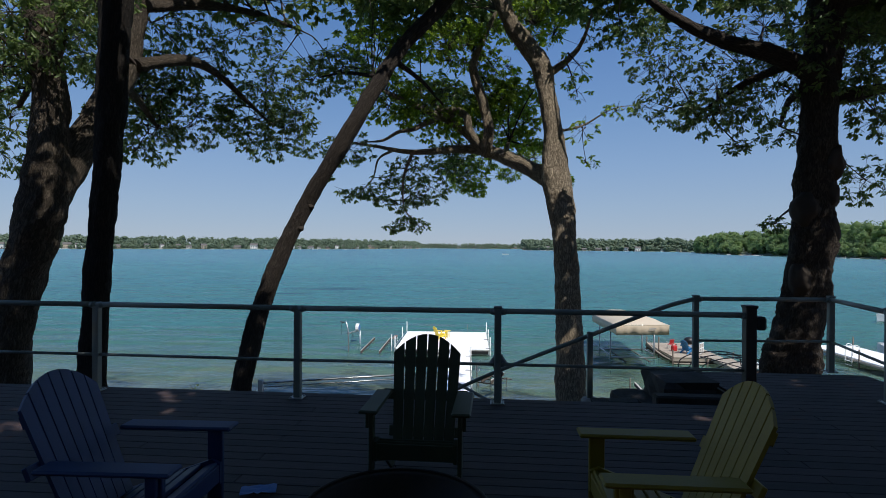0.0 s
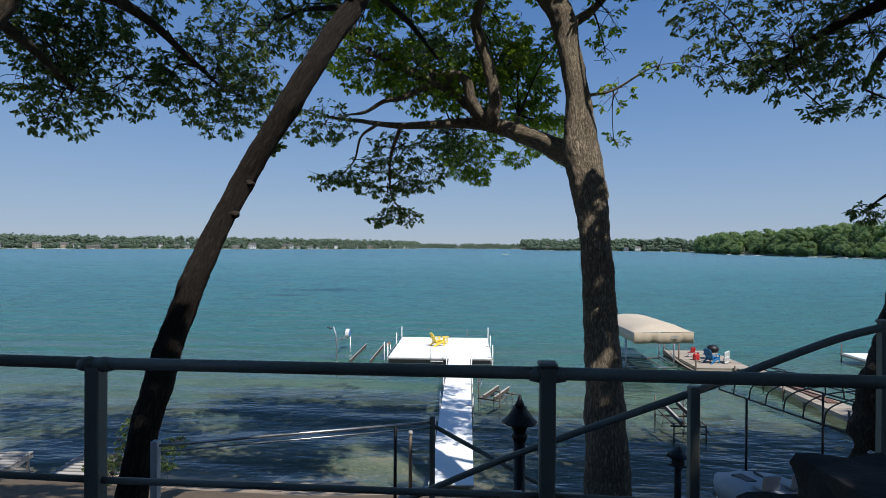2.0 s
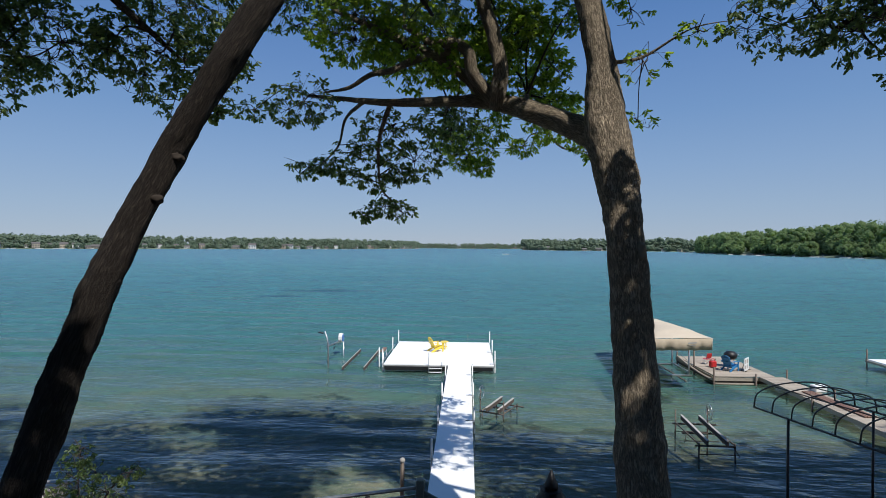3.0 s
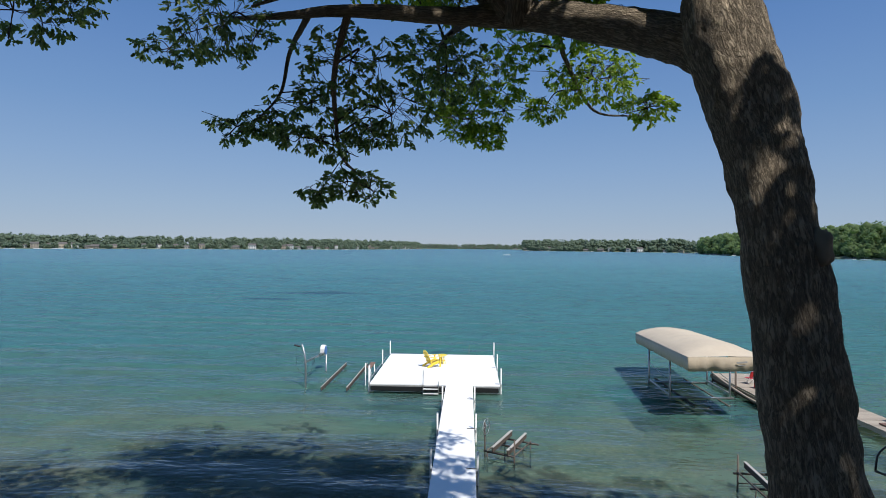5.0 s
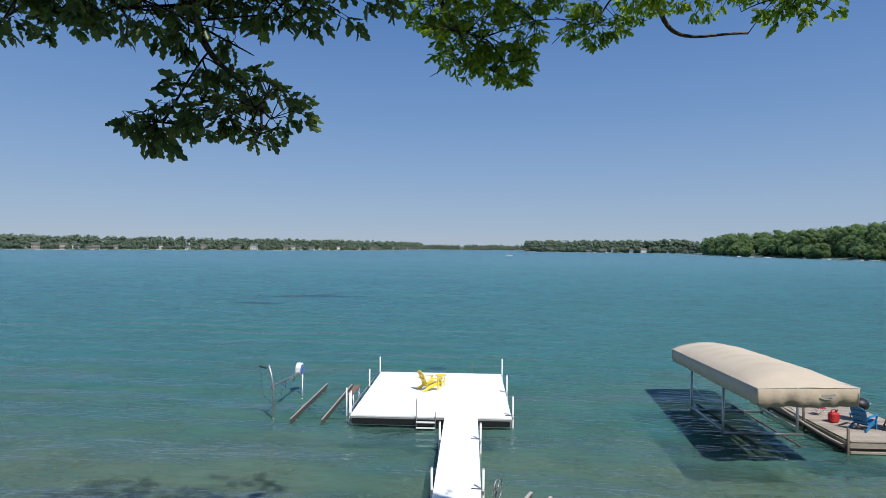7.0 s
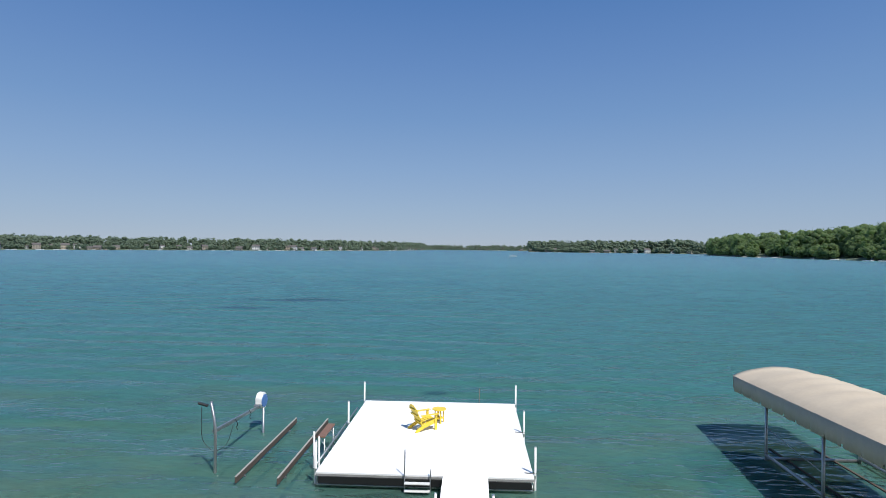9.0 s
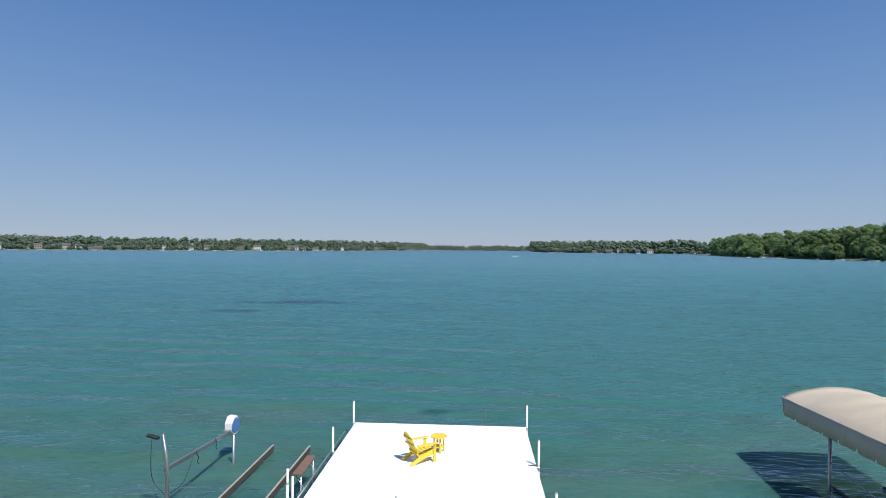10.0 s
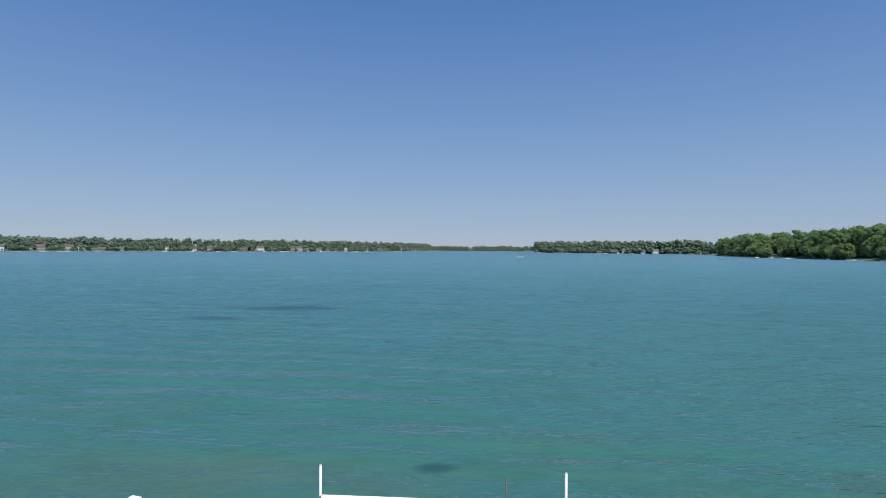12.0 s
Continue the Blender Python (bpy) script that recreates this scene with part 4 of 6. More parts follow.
# ---------------------------------------------------------------- small craft lift near the walkway
def craft_lift(name, o, turn, w, ln, deck_z, wheel_at, wheel_r, label, group, tall):
    """Low steel lift with two bunks, four legs and a hand wheel on a post."""
    ob = thing(name, label, "boat lift", group)
    for x in (0, w):
        for y in (0, ln):
            part("leg", rod((x, y, -1.0), (x, y, deck_z + (0.5 if (x, y) == tall else 0.06)), 0.028, 8), M_RUST if (x, y) == tall else M_DARKSTEEL, ob)
        part("side_bar", rod((x, 0, deck_z), (x, ln, deck_z), 0.026, 8), M_RUST, ob)
    for y, past in ((0, 0.0), (ln * 0.55, 0.0), (ln, 0.3)):
        part("cross_bar", rod((-0.12, y, deck_z - 0.04), (w + past, y, deck_z - 0.04), 0.034, 8), M_DARKSTEEL, ob)
        part("low_bar", rod((0, y, deck_z - 0.32), (w, y, deck_z - 0.32), 0.018, 8), M_DARKSTEEL, ob)
        for x in (0.04, w - 0.04):
            part("brace", rod((x, y, deck_z - 0.05), (x + (0.12 if x > 0.1 else -0.12), y - 0.16, deck_z - 0.34), 0.014, 6), M_DARKSTEEL, ob)
    for x in (w * 0.22, w * 0.78):
        bunk = part("bunk", beam((x, -0.08, deck_z + 0.06), (x, ln * 1.06, deck_z + 0.16), 0.05, 0.16), M_BUNK, ob, "dark wooden bunk set on edge")
        part("bunk_cap", beam((x, -0.08, deck_z + 0.152), (x, ln * 1.06, deck_z + 0.252), 0.085, 0.03), M_SHOREWOOD, bunk, "pale worn top board")
    hx, hy = wheel_at
    part("wheel_post", rod((hx, hy, -1.0), (hx, hy, deck_z + 0.75), 0.028, 8), M_RUST, ob)
    rim = smooth_line([(hx + 0.05, hy + wheel_r * math.cos(a), deck_z + 0.6 + wheel_r * math.sin(a), 0.014) for a in (math.tau * k / 16 for k in range(17))], 1)
    hoop = part("hand_wheel", tube(bmesh.new(), rim, 6, cap=False), M_GALV, ob, "spoked steel hand wheel")
    for k in range(3):
        a = math.pi * k / 3
        part("spoke", rod((hx + 0.05, hy + wheel_r * math.cos(a), deck_z + 0.6 + wheel_r * math.sin(a)), (hx + 0.05, hy - wheel_r * math.cos(a), deck_z + 0.6 - wheel_r * math.sin(a)), 0.008, 6), M_GALV, hoop)
    ob.matrix_basis = pose(*o, 0, 0, turn)
    return ob


craft_lift("watercraft_lift", (2.2, 25.4, 0), -27, 0.95, 1.45, 0.22, (-0.33, 0.5), 0.27, "small rusty watercraft lift with grey bunks", "small lifts", (0.95, 0))
craft_lift("watercraft_lift", (9.2, 21.1, 0), -2, 1.15, 2.3, 0.50, (0.90, 1.65), 0.28, "rusty watercraft lift in the shallows", "small lifts", (0, 2.3))

# ---------------------------------------------------------------- neighbour's dock with canopy lift
canopy_lift = thing("canopy_boat_lift", "boat lift under a tan canvas canopy", "boat lift")
CL0, CL1 = Vector((10.2, 29.45, 2.62)), Vector((10.85, 38.5, 2.2))
CR0, CR1 = Vector((13.3, 29.6, 2.64)), Vector((13.95, 38.65, 2.22))
cv = bmesh.new()
nu, nv = 22, 36
grid = []
for j in range(nv + 1):
    row = []
    v = j / nv
    for i in range(nu + 1):
        u = i / nu
        c = CL0.lerp(CL1, v).lerp(CR0.lerp(CR1, v), u)
        end = min(v, 1 - v) * 9.0
        hip = max(0.72, min(1, end / 1.5)) if v > 0.5 else min(1, (end / 1.5) ** 0.7 if end > 0 else 0)
        rise = math.sin(math.pi * u) ** 0.75 * 0.42 * hip
        sag = 0.030 * math.cos(v * math.tau * 9) * math.sin(math.pi * u)
        row.append(cv.verts.new((c.x, c.y, c.z + rise + sag + 0.012 * noise.noise(Vector((c.x * 2, c.y * 2, 0))))))
    grid.append(row)
for j in range(nv):
    for i in range(nu):
        cv.faces.new((grid[j][i], grid[j][i + 1], grid[j + 1][i + 1], grid[j + 1][i]))
end_low = [cv.verts.new((q.co.x, q.co.y, CL1.lerp(CR1, i / nu).z - 0.02)) for i, q in enumerate(grid[nv])]
for i in range(nu):
    cv.faces.new((grid[nv][i], grid[nv][i + 1], end_low[i + 1], end_low[i]))
part("canopy_top", cv, M_CANVAS, canopy_lift, "tan canvas roof", smooth=True)


def skirt(name, p, q, top, drop, n, mat, crease=1.0):
    """Hanging valance with a scalloped hem and small folds."""
    bm = bmesh.new()
    p, q = Vector(p), Vector(q)
    out = (q - p).cross(Vector((0, 0, 1))).normalized()
    rows = []
    for i in range(n + 1):
        c = p.lerp(q, i / n)
        fold = 0.02 * crease * noise.noise(Vector((i * 0.45 / crease ** 0.8, p.x, p.y)))
        d = drop - (0.12 if i % (12 if n > 100 else 6) == 0 and crease < 2 else 0.0)
        rows.append([bm.verts.new(c + Vector((0, 0, top)) + out * 0.0), bm.verts.new(c + Vector((0, 0, top - d * 0.5)) + out * (0.02 + fold)), bm.verts.new(c + Vector((0, 0, top - d)) + out * (0.02 + fold * 2))])
    for a, b in zip(rows, rows[1:]):
        bm.faces.new((a[0], b[0], b[1], a[1]))
        bm.faces.new((a[1], b[1], b[2], a[2]))
    ob = part(name, bm, mat, canopy_lift, smooth=True)
    so = ob.modifiers.new("thick", "SOLIDIFY")
    so.thickness = 0.008
    return ob


skirt("side_skirt", CL0, CL1, 0.0, 0.54, 144, M_CANVAS)
skirt("side_skirt", CR1, CR0, 0.0, 0.54, 144, M_CANVAS)
skirt("end_skirt", CR0, CL0, 0.0, 0.56, 60, M_CANVAS_DIRTY, 4.0)
skirt("end_skirt", CL1, CR1, 0.0, 0.54, 30, M_CANVAS)
for x, ys in ((10.85, (33.2, 36.15)), (13.75, (33.6, 36.1))):
    for y in ys:
        part("leg", rod((x, y, -1.6), (x, y, 2.3), 0.045), M_GALV, canopy_lift)
    part("side_bar", rod((x, ys[0], 0.16), (x, ys[1], 0.16), 0.05), M_GALV, canopy_lift)
    part("diagonal", rod((x, ys[0], 0.75), (x, ys[1], 1.05), 0.016), M_GALV, canopy_lift)
for y in (33.2, 36.15):
    part("cross_bar", rod((10.85, y, 0.05), (13.75, y, 0.05), 0.05), M_GALV, canopy_lift)
for x in (11.5, 13.0):
    part("bunk", beam((x, 32.0, -0.05), (x, 37.2, -0.05), 0.08, 0.16), M_BUNK, canopy_lift)
part("emblem", block((12.3, 29.475, 2.44), (0.42, 0.006, 0.07), Matrix.Rotation(radians(-6), 4, "Y"), 0.002), M_CONCRETE, canopy_lift, "faded pale emblem")
part("emblem", block((12.3, 29.475, 2.33), (0.30, 0.006, 0.03), Matrix.Rotation(radians(-2), 4, "Y"), 0.002), M_CONCRETE, canopy_lift, "faded pale emblem")
for a, b in ((CL1, CR1), (CR1, CR0)):
    part("piping", rod(a + Vector((0, 0, 0.01)), b + Vector((0, 0, 0.01)), 0.014, 8), M_WHITE, canopy_lift, "white edge piping")

old_dock = thing("plank_dock", "weathered grey plank dock with a wide end", "dock")
plank_meshes = {}


def dock_plank(parent, c, ln, w, turn=0.0, mat=M_GREYWOOD):
    key = (round(ln, 2), round(w, 2), mat.name)
    if key not in plank_meshes:
        bm = block((0, 0, 0), (ln, w - 0.012, 0.035), None, 0.004)
        me = bpy.data.meshes.new("plank")
        bm.to_mesh(me)
        bm.free()
        me.materials.append(mat)
        plank_meshes[key] = me
    ob = new("plank", plank_meshes[key])
    ob.parent = parent
    ob.matrix_basis = pose(*c, 0, 0, turn)


rng = random.Random(5)
for i in range(34):
    y = 31.45 + i * 0.155
    dock_plank(old_dock, (15.72, y, 0.435 + rng.uniform(-0.004, 0.004)), 3.0, 0.155)
for i in range(92):
    dock_plank(old_dock, (17.0, 31.3 - i * 0.155, 0.435 + rng.uniform(-0.006, 0.006)), 1.2, 0.155, rng.uniform(-0.6, 0.6))
for x in (16.45, 17.55):
    part("stringer", beam((x, 17.0, 0.33), (x, 31.4, 0.33), 0.05, 0.16), M_GREYWOOD, old_dock)
for y in (31.42, 36.7):
    part("stringer", beam((14.22, y, 0.30), (17.22, y, 0.30), 0.05, 0.18), M_GREYWOOD, old_dock)
for x in (14.2, 17.24):
    part("stringer", beam((x, 31.4, 0.30), (x, 36.7, 0.30), 0.05, 0.18), M_GREYWOOD, old_dock)
part("lower_fender", beam((14.2, 31.36, 0.08), (16.2, 31.36, 0.08), 0.05, 0.07), M_GREYWOOD, old_dock)
# dark strips behind the edge boards close the gap under the planks
part("dark_strip", beam((14.25, 31.46, 0.2), (17.2, 31.46, 0.2), 0.03, 0.30), M_BUNK, old_dock)
part("dark_strip", beam((14.26, 31.5, 0.2), (14.26, 36.6, 0.2), 0.03, 0.30), M_BUNK, old_dock)
part("curved_fender", tube(bmesh.new(), smooth_line([(14.1, 31.5, 0.25, 0.05), (13.95, 32.6, 0.33, 0.05), (14.0, 34.5, 0.42, 0.05), (14.2, 36.6, 0.5, 0.05)], 6), 8), M_GREYWOOD, old_dock)
for x, y, top in ((14.15, 31.4, 0.9), (14.15, 33.9, 1.3), (14.2, 36.5, 0.9), (17.72, 31.3, 0.85), (17.7, 27.6, 0.8), (16.38, 27.0, 0.7), (17.7, 23.5, 0.8), (16.38, 22.5, 0.75), (17.7, 19.5, 0.8), (16.2, 31.3, 0.6)):
    part("dock_leg", rod((x, y, -1.6), (x, y, top), 0.045, 10), M_RUST, old_dock)
adirondack("adirondack_chair", M_BLUE, "bright blue slatted chair on the plank dock", at=pose(15.6, 32.8, PZ, 0, 0, 124), size=(0.9, 0.9, 0.92))
fuel = thing("fuel_can", "red plastic fuel can with a handle", "can", at=pose(15.0, 33.5, PZ, 0, 0, 20))
part("body", block((0, 0, 0.19), (0.36, 0.26, 0.36), None, 0.05), M_RED, fuel)
part("handle", bent([(-0.12, 0, 0.36), (-0.10, 0, 0.46), (0.08, 0, 0.46), (0.10, 0, 0.36)], 0.02), M_RED, fuel)
part("spout", rod((0.13, 0, 0.36), (0.2, 0, 0.46), 0.022), M_BLACK, fuel)
red_chair = thing("folding_chair", "red and white folding chair", "chair", at=pose(15.05, 34.4, PZ, 0, 0, 200) @ Matrix.Scale(0.72, 4))
part("seat", block((0, 0, 0.40), (0.48, 0.44, 0.03), None, 0.01), M_RED, red_chair)
part("backrest", block((0, 0.25, 0.68), (0.48, 0.03, 0.42), Matrix.Rotation(radians(-14), 4, "X"), 0.01), M_RED, red_chair)
for s in (-0.24, 0.24):
    part("leg", rod((s, -0.22, 0), (s, 0.2, 0.42), 0.014, 8), M_WHITE, red_chair)
    part("leg", rod((s, 0.26, 0), (s, -0.2, 0.42), 0.014, 8), M_WHITE, red_chair)
    part("arm", block((s, 0, 0.6), (0.05, 0.45, 0.025), None, 0.008), M_WHITE, red_chair)
grill = thing("grill", "black covered kettle grill", "grill", at=pose(16.05, 33.75, PZ) @ Matrix.Scale(0.8, 4))
dome = [(0, 0, 0.5, 0.12), (0, 0, 0.56, 0.30), (0, 0, 0.68, 0.40), (0, 0, 0.80, 0.42), (0, 0, 0.83, 0.42), (0, 0, 0.95, 0.38), (0, 0, 1.06, 0.25), (0, 0, 1.1, 0.08)]
part("kettle", tube(bmesh.new(), dome, 20, rough=0.08), M_BLACK, grill)
for k in range(3):
    a = math.tau * k / 3
    part("leg", rod((0.36 * math.cos(a), 0.36 * math.sin(a), 0), (0.2 * math.cos(a), 0.2 * math.sin(a), 0.58), 0.018, 8), M_DARKSTEEL, grill)
part("side_handle", bent([(0.42, -0.1, 0.8), (0.52, -0.08, 0.85), (0.52, 0.08, 0.85), (0.42, 0.1, 0.8)], 0.012), M_ALU, grill)
panel = thing("wooden_panel", "white framed wooden panel standing on the dock", "panel", at=pose(16.45, 32.8, PZ, 0, 0, 48) @ Matrix.Scale(0.85, 4))
for x in (-0.40, 0.0, 0.40):
    part("stile", block((x, 0.0, 0.40), (0.08, 0.04, 0.74), None, 0.004), M_WHITE, panel)
for z in (0.06, 0.40, 0.75):
    part("rail", block((0, 0.004, z), (0.88, 0.05, 0.08), None, 0.004), M_WHITE, panel)
for x in (-0.20, 0.20):
    for z in (0.23, 0.575):
        part("inset", block((x, 0.012, z), (0.33, 0.014, 0.27), None, 0.0), M_SHOREWOOD, panel, "weathered inset board")
for x in (-0.38, 0.38):
    part("foot", block((x, 0.02, 0.02), (0.06, 0.36, 0.04), None, 0.004), M_BUNK, panel, "dark foot")
    part("strut", rod((x, 0.17, 0.03), (x, 0.02, 0.52), 0.014, 6), M_BUNK, panel)
box_thing = tagged(part("dock_box", block((17.62, 28.6, 0.60), (0.52, 0.46, 0.29), None, 0.03), M_WHITE), "white plastic box on the plank dock", "box")
red_boards = thing("board_stack", "stack of red-brown boards on the dock", "boards")
for k in range(4):
    part("board", beam((16.8 + 0.12 * k, 28.4, 0.49), (16.95 + 0.12 * k, 24.6, 0.49), 0.10, 0.05), M_REDWOOD, red_boards)

# bare hoop frame of another canopy
hoops = thing("hoop_frame", "bare dark steel hoop frame of a boat canopy", "canopy frame")
HD = Vector((0.29, -0.957, 0)).normalized()
HN = Vector((0.957, 0.29, 0)).normalized()
H0 = Vector((9.72, 18.65, 2.45))
HW, HL = 2.9, 6.2
for s in (0, HW):
    part("side_bar", rod(H0 + HN * s, H0 + HN * s + HD * HL, 0.028, 8), M_DARKSTEEL, hoops)
for k in range(11):
    o = H0 + HD * (HL * k / 10)
    pts = [(*(o + HN * (HW * (0.5 - 0.5 * math.cos(math.pi * i / 12))) + Vector((0, 0, 0.62 * math.sin(math.pi * i / 12) ** 0.55 if 0 < i < 12 else 0))), 0.02) for i in range(13)]
    part("hoop", tube(bmesh.new(), smooth_line(pts, 2), 8), M_DARKSTEEL, hoops)
for s, zz in ((HW * 0.25, 0.53), (HW * 0.5, 0.62), (HW * 0.75, 0.53)):
    part("ridge_bar", rod(H0 + HN * s + Vector((0, 0, zz)), H0 + HN * s + HD * HL + Vector((0, 0, zz)), 0.016, 8), M_DARKSTEEL, hoops)
for s in (0, HW):
    for d in (1.15, 5.6):
        p = H0 + HN * s + HD * d
        part("leg", rod((p.x, p.y, bank(p.x, p.y) - 0.4), p, 0.035, 10), M_DARKSTEEL, hoops)

# far neighbouring white dock with a boat
white2 = thing("pale_dock", "pale plank dock further along the shore", "dock")
for k in range(4):
    part("deck_panel", block((26.4 - 0.0 * k, 36.0 - 1.9 - 3.8 * k, 0.52), (2.9, 3.78, 0.07), None, 0.006), M_DOCK, white2)
for x in (24.9, 27.9):
    for y in (36.0, 31.0, 26.0, 21.5):
        part("leg", rod((x, y, -1.6), (x, y, 1.15), 0.04, 10), M_RUST, white2)
    part("edge_beam", beam((x, 21, 0.42), (x, 36.1, 0.42), 0.06, 0.12), M_GREYWOOD, white2)
ladder2 = thing("dock_ladder", "white swim ladder on the pale dock", "ladder")
for y in (31.4, 32.0):
    part("side_rail", bent([(25.2, y, 0.5), (25.2, y, 1.2), (24.8, y, 1.25), (24.75, y, 0.2)], 0.025), M_WHITE, ladder2)
for z in (0.1, 0.35):
    part("tread", beam((24.75, 31.4, z), (24.75, 32.0, z), 0.08, 0.03), M_WHITE, ladder2)


def motor_boat(name, at, ln, label, canopy=False, group=""):
    ob = thing(name, label, "boat", group)
    bm = bmesh.new()
    rows = []
    for i in range(9):
        t = i / 8
        w = 0.9 * (1 - max(0, t - 0.45) ** 2 * 3.1)
        x = (t - 0.5) * ln
        rows.append([bm.verts.new((x, y * w, z)) for y, z in ((-1, 0.75 + 0.1 * t), (-0.85, 0.15), (0, -0.12), (0.85, 0.15), (1, 0.75 + 0.1 * t), (0.88, 0.72), (0, 0.45), (-0.88, 0.72))])
    for a, b in zip(rows, rows[1:]):
        for k in range(8):
            bm.faces.new((a[k], a[(k + 1) % 8], b[(k + 1) % 8], b[k]))
    bm.faces.new(rows[0])
    bm.faces.new(list(reversed(rows[-1])))
    bmesh.ops.recalc_face_normals(bm, faces=bm.faces[:])
    part("hull", bm, M_WHITE, ob)
    part("windscreen", block((ln * 0.08, 0, 0.95), (0.05, 1.3, 0.35), Matrix.Rotation(radians(-25), 4, "Y"), 0.01), M_PANE, ob)
    part("engine", block((-ln * 0.53, 0, 0.55), (0.35, 0.4, 0.8), None, 0.08), M_BLACK, ob)
    part("seat", block((-ln * 0.18, 0, 0.72), (0.5, 1.3, 0.4), None, 0.06), M_RED if canopy else M_GREYWOOD, ob)
    if canopy:
        part("bimini", block((-0.2, 0, 1.9), (2.0, 1.7, 0.06), None, 0.02), M_NAVY, ob)
        for x in (-1.0, 0.6):
            for y in (-0.8, 0.8):
                part("strut", rod((x, y, 0.8), (x, y, 1.9), 0.02, 6), M_ALU, ob)
    ob.matrix_basis = at
    return ob


motor_boat("motor_boat", pose(44.6, 53.0, -0.05, 0, 0, 170), 5.5, "white motor boat at a mooring", False, "moored boats")
motor_boat("motor_boat", pose(29.8, 33.6, -0.05, 0, 0, 95), 5.0, "white motor boat with red seats beside the dock", True, "moored boats")

# stored dock sections on the shore and an upturned hull
for i, (x, y, z) in enumerate(((-9.45, 15.1, 0.62), (-11.9, 15.0, 0.62))):
    stack = thing("dock_section", "pale slatted dock section stored on the shore", "dock section", "stored dock sections")
    for k in range(17):
        dock_plank(stack, (0, -1.45 + k * 0.18, 0.0), 1.05, 0.125, 0.0, M_SHOREWOOD)
    for s in (-0.48, 0.48):
        part("bearer", beam((s, -1.5, -0.10), (s, 1.5, -0.10), 0.05, 0.14), M_SHOREWOOD, stack)
        for yy in (-1.3, 1.3):
            part("foot", beam((s, yy, -0.1), (s, yy, -0.65), 0.06, 0.06), M_SHOREWOOD, stack)
    stack.matrix_basis = pose(x, y, z, 4, 0, -3 + 6 * i)


def pedal_boat(at):
    """Moulded plastic boat: a rounded shell with a foot well, two seats and a dark slot."""
    ob = thing("pedal_boat", "pale grey plastic pedal boat pulled up on the shore", "boat")
    bm = bmesh.new()
    rows = []
    for i in range(13):
        t = i / 12
        y = -1.3 + 2.6 * t
        w = 1.0 * (1 - max(0, t - 0.55) ** 2 * 2.4) * (1 - max(0, 0.2 - t) ** 2 * 5)
        h = 0.52 + 0.10 * math.sin(math.pi * t) - 0.30 * max(0, t - 0.6)
        rows.append([bm.verts.new((x * w, y, z * h)) for x, z in ((-0.95, 0.0), (-1.0, 0.45), (-0.93, 0.85), (-0.7, 1.0), (-0.25, 0.96), (0.25, 0.96), (0.7, 1.0), (0.93, 0.85), (1.0, 0.45), (0.95, 0.0))])
    for a, b in zip(rows, rows[1:]):
        for k in range(9):
            bm.faces.new((a[k], a[k + 1], b[k + 1], b[k]))
        bm.faces.new((a[9], a[0], b[0], b[9]))
    bm.faces.new(list(reversed(rows[0])))
    bm.faces.new(rows[-1])
    bmesh.ops.recalc_face_normals(bm, faces=bm.faces[:])
    part("shell", bm, M_WORNPLASTIC, ob, smooth=True)
    # black blocks stand in for the shade inside the openings
    part("foot_well_shade", block((-0.33, 0.25, 0.57), (0.36, 0.62, 0.09), None, 0.03), M_BLACK, ob, "black block standing in for the shaded foot well")
    part("slot", block((0.24, 0.30, 0.585), (0.09, 0.70, 0.06), Matrix.Rotation(radians(-8), 4, "Z"), 0.02), M_BLACK, ob, "narrow black block standing in for a shaded slot")
    for s in (-0.42, 0.42):
        part("seat", block((s, -0.62, 0.68), (0.50, 0.40, 0.10), None, 0.04), M_WORNPLASTIC, ob)
        part("seat_back", block((s, -0.86, 0.86), (0.50, 0.08, 0.40), Matrix.Rotation(radians(12), 4, "X"), 0.03), M_WORNPLASTIC, ob)
    ob.matrix_basis = at


pedal_boat(pose(9.5, 15.55, bank(9.5, 15.55) - 0.02, -3, 0, 12))
feeder = thing("bird_feeder", "dark bird feeder with a pointed roof on a post", "bird feeder", at=pose(5.32, 10.35, 0.0, 0, 0, 25))
part("post", rod((0, 0, bank(5.32, 10.35) - 0.3), (0, 0, 3.12), 0.062, 12), M_BLACK, feeder)
part("tray", block((0.03, 0, 3.13), (0.26, 0.22, 0.03), None, 0.006), M_BLACK, feeder)
part("house", block((0.0, 0, 3.22), (0.16, 0.15, 0.16), None, 0.008), M_BLACK, feeder)
part("roof", tube(bmesh.new(), [(0.0, 0, 3.27, 0.19), (0.0, 0, 3.30, 0.18), (0.03, 0, 3.40, 0.08), (0.05, 0, 3.47, 0.015)], 4), M_BLACK, feeder)
ballpost = thing("ball_post", "dark post with a round ball top", "post", at=pose(0.0, 15.9, -0.3))
part("post", rod((0, 0, 0.4), (0, 0, 2.0), 0.05, 12), M_RUST, ballpost)
ball = bmesh.new()
bmesh.ops.create_uvsphere(ball, u_segments=16, v_segments=10, radius=0.07, matrix=Matrix.Translation((0, 0, 2.05)))
part("ball", ball, M_CONCRETE, ballpost, "pale round ball", smooth=True)

# ---------------------------------------------------------------- trees
LOBED = ([(0, 0), (0.15, 0.24), (0.09, 0.36), (0.25, 0.54), (0.14, 0.68), (0.17, 0.84), (0, 1.0), (-0.17, 0.84), (-0.14, 0.68), (-0.25, 0.54), (-0.09, 0.36), (-0.15, 0.24)],
         [0, 1, 2, 3, 4, 5, 6], [0, 6, 7, 8, 9, 10, 11])
